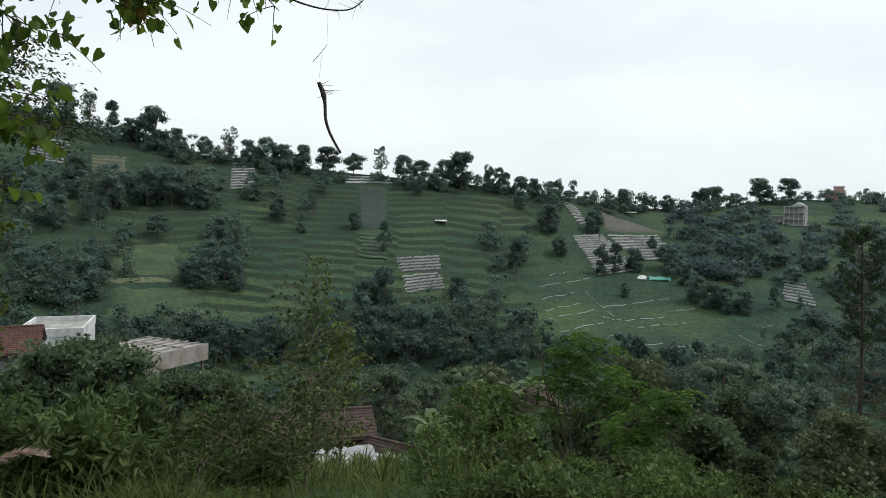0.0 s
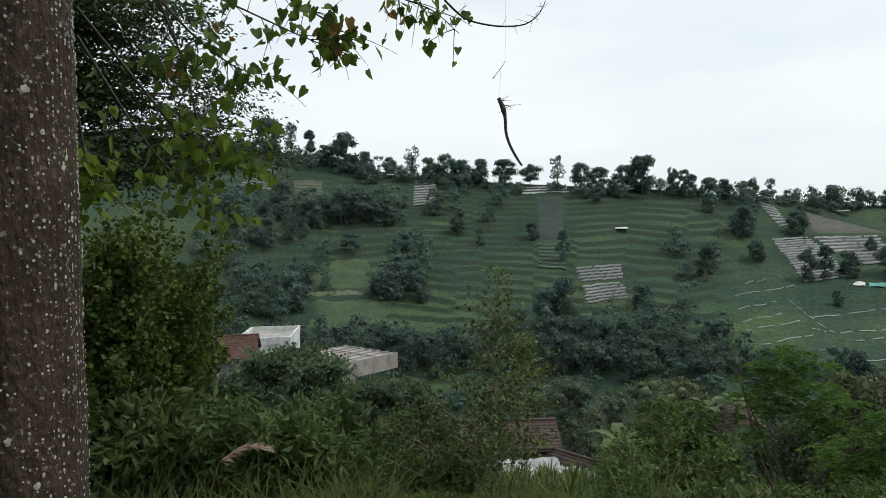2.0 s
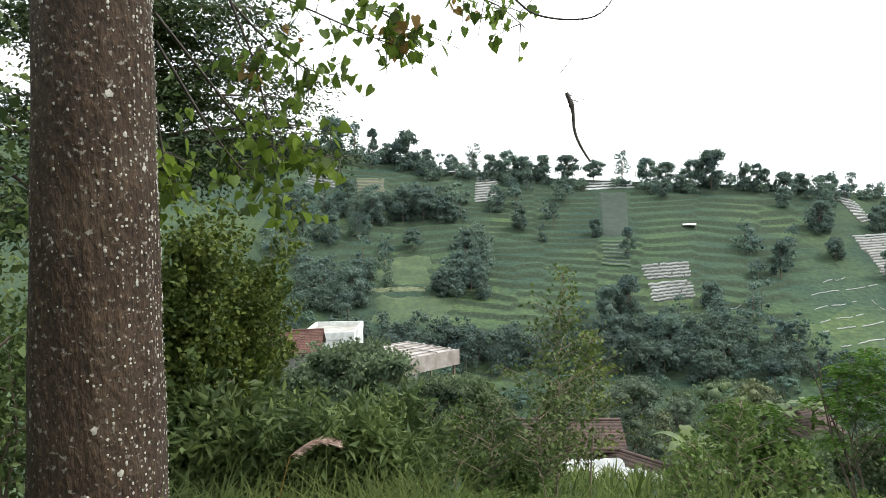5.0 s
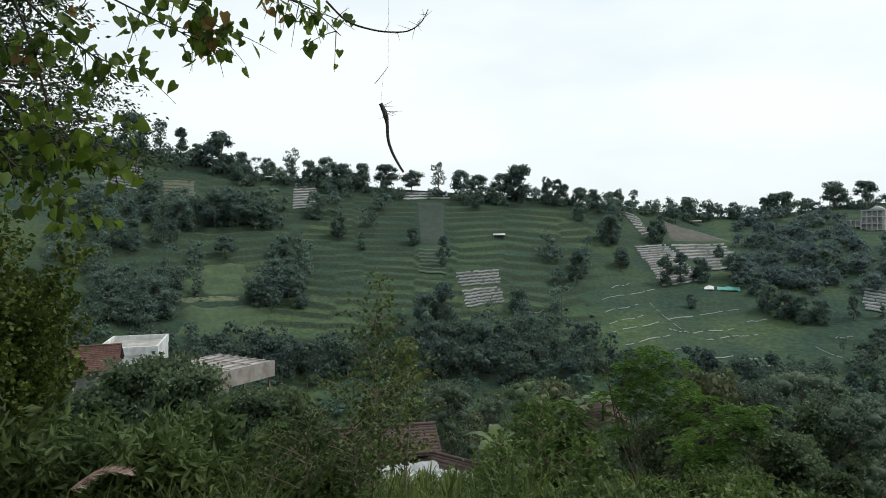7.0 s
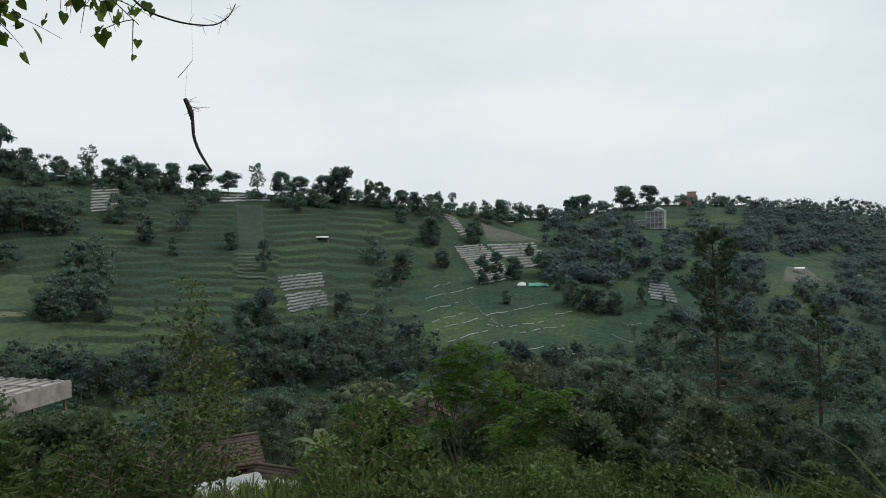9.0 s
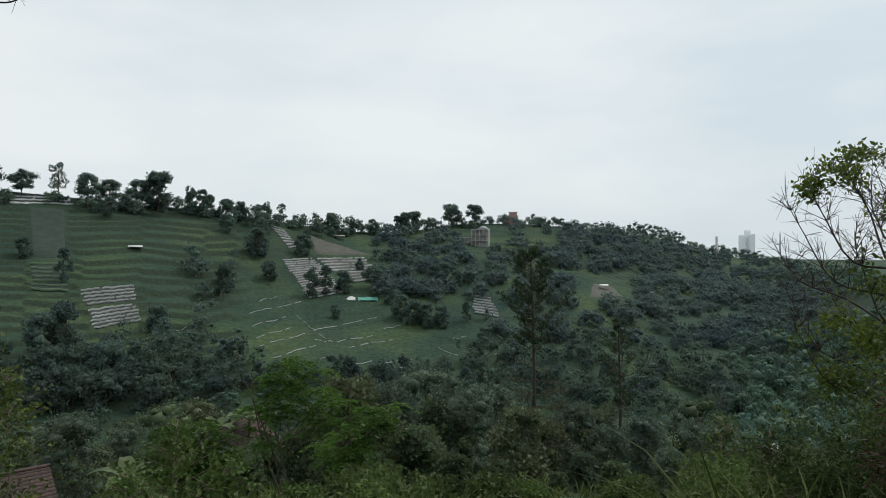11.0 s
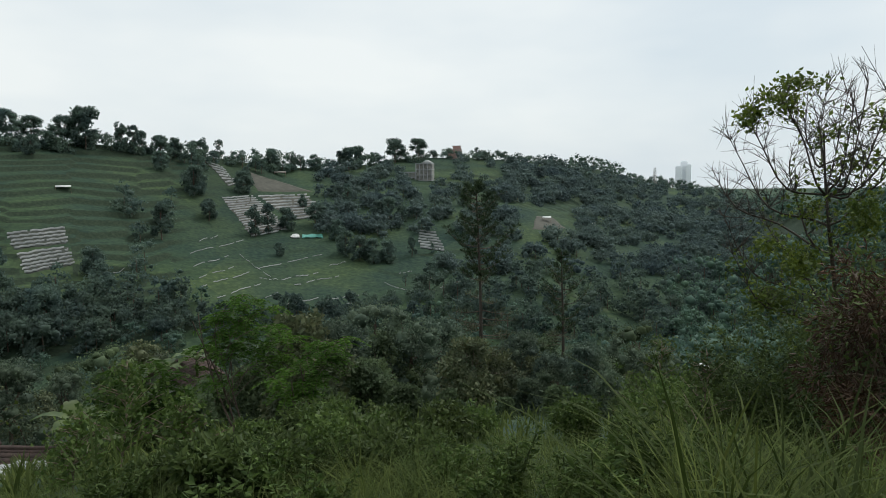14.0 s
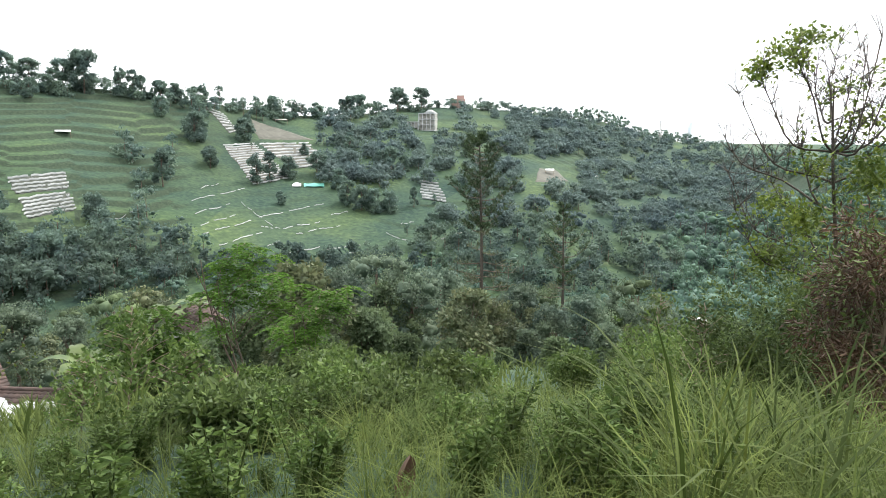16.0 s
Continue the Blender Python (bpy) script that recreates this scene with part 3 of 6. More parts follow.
#            label, category, leaves, leaf count, lobes, width, crown base, leaf size, flatness
TREES = {
    "tree-round": ("dark green round-crowned tree on the far hillside", "tree", LEAF_FAR_HAZED, 2300, 30, 0.44, 0.03, 0.46, 1.0),
    "tree-tall": ("slim dark green tree on the far hillside", "tree", LEAF_FAR_HAZED, 1700, 26, 0.25, 0.08, 0.42, 1.1),
    "tree-wide": ("broad dark tree with a clear trunk on the hill", "tree", LEAF_FAR_HAZED, 1900, 26, 0.48, 0.3, 0.44, 0.8),
    "tree-thin": ("sparse slender tree with a bare trunk on the hill", "tree", LEAF_FAR_HAZED, 900, 17, 0.27, 0.3, 0.4, 0.9),
    "tree-valley": ("dense green tree in the valley", "tree", LEAF_MID, 5600, 36, 0.42, 0.02, 0.19, 1.0),
    "tree-grey": ("pale grey-green tree in the valley wood", "tree", LEAF_GREY, 6500, 38, 0.4, 0.02, 0.16, 1.0),
    "tree-rusty": ("tree with rusty brown-green foliage in the valley", "tree", LEAF_BROWN, 3800, 30, 0.4, 0.1, 0.2, 1.0),
    "tree-slope": ("leafy green tree beside the path", "tree", LEAF_MID, 7000, 44, 0.46, 0.02, 0.13, 1.0),
    "shrub-slope": ("leafy green shrub on the near slope", "shrub", LEAF_SHRUB, 3000, 24, 0.55, 0.0, 0.1, 1.1),
    "shrub-pale": ("pale green weedy shrub on the near slope", "shrub", LEAF_BRIGHT, 2700, 22, 0.5, 0.0, 0.085, 1.2),
    "tree-golden": ("dense yellowish-green tree beside the big trunk", "tree", LEAF_GOLD, 14000, 40, 0.2, 0.0, 0.072, 1.3),
    "tree-dusky": ("dark green round-crowned young tree beside yellowish ones", "tree", LEAF_SHRUB, 6000, 46, 0.15, 0.0, 0.09, 1.0),
    "weed-leafy": ("leafy bright green weed among grass", "weed", LEAF_BRIGHT, 1000, 22, 0.27, 0.0, 0.05, 1.6),
    "shrub-fine": ("fine-leaved green shrub beside tall grass", "shrub", LEAF_SHRUB, 6500, 30, 0.5, 0.0, 0.06, 1.1),
    "shrub-broad": ("broad-leaved green shrub in front of the houses", "shrub", LEAF_SHRUB, 5000, 30, 0.46, 0.0, 0.135, 1.0),
}


def make_tree(kind, m, h, seed):
    """A broad-leaved tree or shrub of height h."""
    lab, cat, leaf, n, lobes, wide, low, size, flat = TREES[kind]
    rng = rng_of(seed)
    e = thing(kind.split("-")[0], lab, cat, m)
    rx, rz = h * wide, h * (1 - low) / 2 * 0.85
    if cat == "tree" and kind != "tree-golden":
        chunks, c = far_crown(rng, n, lobes, rx, low, h, size * h / 9 if leaf is LEAF_FAR_HAZED else size, flat, 0.0 if kind == "tree-thin" else 0.64 if leaf is LEAF_FAR_HAZED else 0.5)
        part("trunk", limbs_to(rng, (0, 0, -0.6), (0, 0, h * 0.8), c[:9], h * 0.022, h * 0.04), BARK, e, soft=True)
        part("crown", chunks, leaf, e)
        return e
    p, d, c = crown_points(rng, n, lobes, rx, rz, h * (1 + low) / 2, flat=flat)
    p[:, 2] = h * low * 0.5 + (p[:, 2] - p[:, 2].min()) / (p[:, 2].max() - p[:, 2].min()) * (h - h * low * 0.5)
    part("trunk", limbs_to(rng, (0, 0, -0.4), (0, 0, h * 0.72), c[:9], h * 0.02, h * 0.04), BARK, e, soft=True)
    if n >= 1000:  # loose shoots break the outline
        k = 34
        a = rng.uniform(0, 6.283, k)
        s0 = np.stack([np.cos(a) * rx * 0.7, np.sin(a) * rx * 0.7, h * rng.uniform(0.35, 0.85, k)], -1)
        d0 = np.stack([np.cos(a) * 0.5, np.sin(a) * 0.5, rng.uniform(0.3, 1.1, k)], -1) * h * rng.uniform(0.18, 0.36, k)[:, None]
        m2 = max(12, n // 160)
        u = rng.uniform(0, 1, (k, m2, 1))
        q = (s0[:, None] + d0[:, None] * u + rng.normal(size=(k, m2, 3)) * size * 0.5).reshape(-1, 3)
        q[:, 2] = np.minimum(q[:, 2], h * 1.06)
        p, d = np.concatenate([p, q]), np.concatenate([d, np.repeat(unit(d0), m2, 0)])
    slim = {"shrub-broad": 0.16, "weed-leafy": 0.2, "shrub-pale": 0.24, "shrub-fine": 0.22, "shrub-slope": 0.28}.get(kind, 0.4)
    part("crown", [leaf_chunk(p, size, rng, d * 0.6, 0.25, slim)], leaf, e)
    return e


def plant(kind, az, r, h, turn=0.0, group=""):
    """A tree of this kind and height; the first few are built, the others are copies with their own size and turn."""
    m = Matrix.Translation(spot(az, r)) @ Matrix.Rotation(turn, 4, "Z")
    made = KINDS.setdefault(kind, [])
    if len(made) < 4 or (len(made) < 12 and min(abs(math.log(q[1] / h)) for q in made) > 0.35):
        e = make_tree(kind, m, h, 11 * len(made) + len(kind))
        made.append((e, h))
    else:
        near = sorted(made, key=lambda q: abs(math.log(q[1] / h)))
        near = [q for q in near if abs(math.log(q[1] / h)) < 0.4] or near[:1]
        src, h0 = near[int(abs(turn) * 1000) % len(near)]
        e = copy_thing(src, m @ Matrix.Scale(h / h0, 4))
    if group:
        tagged(e, group=group)
    return e


def wood(name, label, places, leaf, size, seed, count=260, wide=0.45):
    """A far wood: many small crowns with short trunks, too many to count."""
    rng = rng_of(seed)
    crowns, trunks = [], []
    for az, r, h in places:
        p0 = np.array(spot(az, r))
        chunks, _ = far_crown(rng, count, 9, h * wide * rng.uniform(0.8, 1.15), 0.0, h, size, 1.0, 0.55, 1, 1.2)
        crowns += [(v + p0, f) for v, f in chunks]
        trunks.append(tube([p0 - [0, 0, 0.4], p0 + [0, 0, h * 0.6]], [h * 0.02, h * 0.01], 5))
    ob = part(name, crowns, leaf)
    tagged(ob, label, "woods", kind="stuff")
    stems = part(name + "_stems", trunks, BARK)
    tagged(stems, "thin brown trunks of the " + label, "woods", kind="stuff")


def ridge_at(az):
    return float(np.interp(az, RIDGE_AZ, RIDGE_R))


def ridge_trees():
    rng = rng_of(5)
    rows = {
        "tree-round": [(25.1, 9.7), (18.7, 8.6), (20.4, 7.5), (16.8, 7.0), (14.8, 6.5), (11.4, 6.4), (9.9, 6.7), (8.6, 6.2), (7.1, 6.2), (-6.5, 6.0), (-12.8, 3.8), (-20.3, 3.0), (-23.8, 2.5), (-27.4, 3.2), (-26.6, 3.1), (-41.2, 2.2), (-39.0, 2.4)],
        "tree-thin": [(23.1, 9.2), (12.9, 7.4), (0.4, 6.3), (-16.1, 3.7), (-17.9, 2.9), (-22.6, 2.5), (-27.5, 3.1), (-37.6, 3.0), (-44.0, 2.2), (-42.9, 2.3), (-45.2, 1.9), (-46.6, 1.5), (-49.2, 1.0), (-47.5, 1.3), (-51.2, 0.4)],
        "tree-tall": [(21.6, 8.7), (-8.9, 5.0), (-9.8, 4.7), (-10.4, 4.3), (-14.2, 3.6), (-14.9, 3.9), (-22.0, 2.6), (-25.9, 2.8)],
        "tree-wide": [(4.9, 6.1), (2.7, 5.7), (-1.5, 5.6), (-3.1, 5.2), (-5.2, 5.3), (-11.7, 4.0), (-28.8, 2.7), (-30.6, 3.9), (-32.6, 3.8), (-40.0, 2.6)],
    }  # az and el of each top
    for kind, spots in rows.items():
        for az, el in spots:
            R = ridge_at(az) - rng.uniform(1, 6)
            h = max(2.5, EYE + R * math.tan(radians(el)) - float(height(az, R)))
            plant(kind, az, R, h, rng.uniform(0, 6.2), "ridge trees")
    low = []
    for az in np.arange(-62, 32, 0.42):
        if -1.2 < az < 3.8 and rng.uniform() < 0.6:
            continue
        low.append((az + rng.uniform(-0.3, 0.3), ridge_at(az) - rng.uniform(0, 9), rng.uniform(2.2, 5.4) if az > -46 else rng.uniform(5, 9)))
        if az < -46:
            low.append((az + rng.uniform(-0.4, 0.4), ridge_at(az) - rng.uniform(5, 40), rng.uniform(5, 9)))
    wood("hedge_woods", "dark green scrub along the far ridge", low, LEAF_FAR_HAZED, 0.5, 15, 240, 0.65)


# Lightened bluish green puts haze into the scrub and valley-side leaves too.
LEAF_SIDE_HAZED = foliage("hazed_side_leaves", (0.0617, 0.116, 0.0897), (0.0988, 0.171, 0.127), 0.35, 0.8, patch=0.2, veil=0.15)


def hill_trees():
    rng = rng_of(6)
    rows = {
        "tree-round": [(27.4, 0.9, 3.7), (24.0, 2.2, 4.6), (19.1, 0.8, 3.7), (21.7, 0.6, 3.2), (15.1, 0.8, 2.9), (25.4, -1.0, 1.3), (26.9, -6.1, -3.4), (23.5, -6.4, -3.2), (13.7, -3.0, -0.8), (12.8, -5.0, -2.4), (15.2, -5.6, -3.3), (12.4, -5.9, -3.7), (16.0, -5.8, -3.8), (14.2, -4.4, -1.9), (2.6, -0.7, 0.8), (1.3, -8.9, -5.0), (-6.5, -6.8, -4.6), (-3.1, -10.9, -7.2), (0.8, -10.1, -7.5), (-14.1, -0.8, 1.5), (9.0, -0.1, 1.6), (10.9, 1.6, 3.0), (-4.2, 2.8, 4.2), (-3.0, 2.4, 3.8)],
        "tree-wide": [(17.3, 0.8, 3.5), (18.3, -1.7, 0.2), (13.1, -10.6, -8.4), (-15.1, -2.9, -1.3)],
        "tree-thin": [(23.0, -0.6, 1.7), (28.1, -5.6, -3.4), (25.7, -3.6, -2.1), (6.1, 0.1, 2.1)],
        "tree-tall": [(-0.0, -2.7, -0.2), (0.0, -8.6, -4.1), (-11.5, -4.2, -1.3), (7.1, -1.1, 0.4)],
    }  # az, el of foot and top: the hill ahead
    spur = {
        "tree-tall": [(-18.7, -4.3, -1.7), (-19.8, -4.1, -1.7), (-31.9, -6.3, -4.6), (-33.7, -6.1, -5.3), (-26.5, -1.6, 0.0), (-18.2, -0.0, 1.6)],
        "tree-round": [(-21.3, -3.8, -2.0), (-17.9, -0.7, 1.1), (-14.3, -0.6, 1.4), (-15.2, -2.7, -1.2), (-20.6, -6.0, -4.9), (-27.4, -6.6, -4.5), (-28.5, -6.8, -4.8), (-26.2, -6.1, -4.1), (-29.8, -6.7, -4.9), (-33.5, -8.2, -6.7), (-11.6, -2.9, -1.4), (-11.7, 1.3, 2.8), (-14.1, -0.2, 0.9), (-29.9, -3.1, -1.2), (-29.0, -3.1, -1.5), (-31.1, -3.3, -1.9), (-25.5, -4.8, -3.1), (-22.7, -1.9, -0.9)],
        "tree-wide": [(-23.7, -3.6, -1.6), (-6.6, -6.7, -5.0), (-19.4, 0.9, 2.0)],
        "tree-thin": [(-31.3, -8.9, -7.8), (-17.9, 1.4, 2.6)],
    }  # the spur beyond
    for table in (rows, spur):
        for kind, spots in table.items():
            for az, low, top in spots:
                r = meet(az, low)
                h = r * (math.tan(radians(top)) - math.tan(radians(low))) * 1.04
                plant(kind, az, r, h, rng.uniform(0, 6.2), "hillside trees")
    foot = []
    for _ in range(230):
        a = rng.uniform(-40, 30)
        open_side = -32 < a < -13
        foot.append((a, meet(a, rng.uniform(-12.5, -10.8 if open_side else -9.4)), rng.uniform(3, 5) if open_side else rng.uniform(4, 7.5)))
    for _ in range(80):
        a = rng.uniform(-60, -38)
        foot.append((a, meet(a, rng.uniform(-13.5, -9.0), 100), rng.uniform(4, 8)))
    wood("valley_woods", "blue-green woods at the foot of the hill", foot, LEAF_FAR_HAZED, 0.52, 16, 260)
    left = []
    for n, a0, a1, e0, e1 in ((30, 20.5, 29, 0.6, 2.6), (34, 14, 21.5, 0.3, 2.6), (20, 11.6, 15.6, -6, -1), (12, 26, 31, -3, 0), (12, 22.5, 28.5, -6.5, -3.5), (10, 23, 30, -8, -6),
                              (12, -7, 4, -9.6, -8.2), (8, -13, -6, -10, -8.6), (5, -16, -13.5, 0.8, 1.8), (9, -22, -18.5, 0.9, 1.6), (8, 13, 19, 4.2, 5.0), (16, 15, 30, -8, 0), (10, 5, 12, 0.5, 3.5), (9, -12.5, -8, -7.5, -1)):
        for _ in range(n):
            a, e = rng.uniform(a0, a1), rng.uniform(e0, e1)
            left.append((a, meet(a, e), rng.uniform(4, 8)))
    wood("upper_woods", "dark blue-green woods on the upper hill", left, LEAF_FAR_HAZED, 0.5, 17, 280)
    scrub = []
    for _ in range(330):
        a = rng.uniform(-56, 32)
        scrub.append((a, rng.uniform(72, 150), rng.uniform(2.0, 4.2)))
    wood("valley_scrub", "blue-green scrub on the valley floor", scrub, LEAF_SIDE_HAZED, 0.36, 20, 170, 0.7)
    right = []
    for _ in range(1050):
        a = rng.uniform(-60, -24)
        top = float(np.interp(a, RIDGE_AZ, RIDGE_EL)) - 0.1 if a < -33 else 1.0
        e = rng.uniform(-9.5, top) if a < -33 else rng.uniform(-4.6, top)
        if a > -38 and rng.uniform() < 0.4 and e < top - 0.9:
            continue
        if -44 < a < -29 and -9.2 < e < -4.4 and rng.uniform() < 0.8:
            continue
        if (-46 < a < -41 and -4.4 < e < -2) or (a > -36 and e < -4 and rng.uniform() < 0.6) or (-34.5 < a < -31.5 and e > -1.0):
            continue
        if (a > -34 and rng.uniform() < 0.35) or e < -8.3:
            continue
        if -53 < a < -44 and -9.5 < e < -5.5 and rng.uniform() < 0.7:
            continue
        right.append((a, meet(a, e), rng.uniform(2.6, 5.6)))
    for _ in range(170):
        a = rng.uniform(-60, -40)
        e = float(np.interp(a, RIDGE_AZ, RIDGE_EL)) - rng.uniform(0.2, 4.0)
        if not (-46 < a < -41 and -4.6 < e < -1.8):
            right.append((a, meet(a, e), rng.uniform(4, 7)))
    wood("spur_woods", "hazy blue-green woods on the far spur", right, LEAF_SPUR_HAZED, 0.66, 18, 210, 0.85)
    near = []
    for _ in range(270):
        a = rng.uniform(-78, -54)
        near.append((a, rng.uniform(70, 205), rng.uniform(5, 10)))
    for _ in range(60):
        a = rng.uniform(-84, -60)
        near.append((a, ridge_at(a) - rng.uniform(-4, 30), rng.uniform(4, 8)))
    for _ in range(30):
        a = rng.uniform(-56, -49)
        near.append((a, rng.uniform(75, 115), rng.uniform(5, 8)))
    wood("side_woods", "dark woods on the nearer valley side", near, LEAF_SIDE_HAZED, 0.5, 19, 240, 0.55)


def valley_limit(a, r, rng):
    """Highest angle that a crown in the valley reaches."""
    lim = -11.2 - rng.uniform(0, 3.0)
    if a > 8 and r < 75:
        lim = -15.0 - rng.uniform(0, 3)
    if -17 < a < -8 and r < 45:
        lim = -17.0 - rng.uniform(0, 2)
    if -5 < a < 8 and r < 36:
        lim = -23.5
    if a < -40:
        lim -= 2.0
    if -50 < a < -34 and r < 46:
        lim -= 4.0
    return lim


def valley_trees():
    rng = rng_of(7)
    made = 0
    while made < 105:
        r = math.sqrt(rng.uniform(24 ** 2, 108 ** 2))
        a = rng.uniform(-62, 38)
        z = float(height(a, r))
        h = min(rng.uniform(5, 12), EYE + r * math.tan(radians(valley_limit(a, r, rng))) - z)
        if h < 2.2:
            made += 0.2
            continue
        made += 1
        kind = ("tree-valley", "tree-valley", "tree-grey", "tree-grey", "tree-valley", "tree-rusty")[rng.integers(6)]
        plant(kind, a, r, h, rng.uniform(0, 6.2), "valley trees")
    # nearer trees and shrubs on the slope just below
    for a, r, top in [(-24, 19, -17.5), (-27.5, 26, -15.0), (-31, 22, -17.5), (-35, 24, -18.0), (-40, 27, -18.5), (-44.5, 30, -17.5), (-50, 26, -18.0), (10.5, 21, -16.5), (-6.5, 22, -19.5),
                      (-19, 30, -14.5), (-54, 20, -17.5)]:
        plant("tree-slope", a, r, EYE + r * math.tan(radians(top)) - float(height(a, r)), rng.uniform(0, 6.2), "slope trees")
    for a, r, top in [(27.6, 36, -11.3), (25.4, 36, -9.5), (23.4, 36, -9.4), (30.8, 36, -11.6), (21.4, 34, -10.4), (15.8, 31, -12.9), (13.6, 32, -12.7), (17.6, 31, -12.6)]:
        plant("tree-valley", a, r, EYE + r * math.tan(radians(top)) - float(height(a, r)), rng.uniform(0, 6.2), "valley trees")
    for a, r, top in [(-12.9, 23, -16.6), (-10.6, 25, -17.0), (8.0, 21, -18.9), (14.2, 24, -15.2)]:
        plant("tree-slope", a, r, EYE + r * math.tan(radians(top)) - float(height(a, r)), rng.uniform(0, 6.2), "slope trees")
    for a, r, top in [(-36.6, 35.0, -13.6), (-39.4, 39.0, -14.6)]:
        plant("tree-rusty", a, r, EYE + r * math.tan(radians(top)) - float(height(a, r)), rng.uniform(0, 6.2), "valley trees")
    for a, r, top in [(-28.5, 48, -10.2), (-31.5, 46, -10.8), (-25.8, 50, -11.6), (-34.2, 52, -11.6), (-41.5, 48, -13.0), (-44.0, 40, -14.6), (-47.0, 44, -13.6), (-50.2, 50, -13.0),
                      (-53.0, 46, -13.8), (-49.0, 36, -16.0), (-42.0, 33, -17.0)]:
        plant("tree-grey", a, r, EYE + r * math.tan(radians(top)) - float(height(a, r)), rng.uniform(0, 6.2), "valley trees")
    plant("tree-rusty", -22.2, 25.0, 4.4, 1.0, "valley trees")
    for a, r, top in [(-51.4, 58.0, -11.9), (-12.2, 33.0, -17.2), (-10.0, 31.0, -17.6), (-14.8, 36.0, -15.6)]:
        plant("tree-valley", a, r, EYE + r * math.tan(radians(top)) - float(height(a, r)), rng.uniform(0, 6.2), "valley trees")


WEEDS = []


def upright_weed(az, r, h, turn):
    """A bunch of thin upright stems with small leaves in pairs up each stem."""
    m = Matrix.Translation(spot(az, r)) @ Matrix.Rotation(turn, 4, "Z")
    if len(WEEDS) >= 6:
        src, h0 = WEEDS[int(turn * 1000) % 6]
        e = copy_thing(src, m @ Matrix.Scale(h / h0, 4))
    else:
        rng = rng_of(300 + len(WEEDS))
        e = thing("weed", "spindly upright green weed among grass", "weed", m)
        leaves, outs = [], []
        for k in range(9):
            a = rng.uniform(0, 6.283)
            tall = h * rng.uniform(0.6, 1.0)
            lean = np.array([math.cos(a), math.sin(a), 0]) * tall * rng.uniform(0.05, 0.32)
            foot = np.array([math.cos(a), math.sin(a), 0]) * rng.uniform(0, 0.12) * h
            t = np.linspace(0, 1, 6)[:, None]
            line = foot + lean * t ** 1.5 + np.array([0, 0, 1.0]) * (tall * t - 0.05)
            part("stem", [tube(line, np.linspace(0.006, 0.002, 6) * (0.5 + h), 4)], LEAF_SHRUB, e)
            n = 16
            for j in range(n):
                u = 0.18 + 0.82 * j / (n - 1)
                c = np.array([np.interp(u, t[:, 0], line[:, i]) for i in range(3)])
                b = j * 1.57 + rng.uniform(-0.3, 0.3)
                for s in (0, 3.14):
                    w = np.array([math.cos(b + s), math.sin(b + s), 0.35])
                    for q in (0.0, 0.5, 0.9):
                        leaves.append(c + w * q * 0.1 * h * (1.25 - u))
                        outs.append(w * 1.6)
        part("leaves", [leaf_chunk(np.array(leaves), 0.062 * max(0.6, h), rng, np.array(outs), 0.2, 0.22)], LEAF_BRIGHT, e)
        WEEDS.append((e, h))
    return tagged(e, group="spindly weeds")


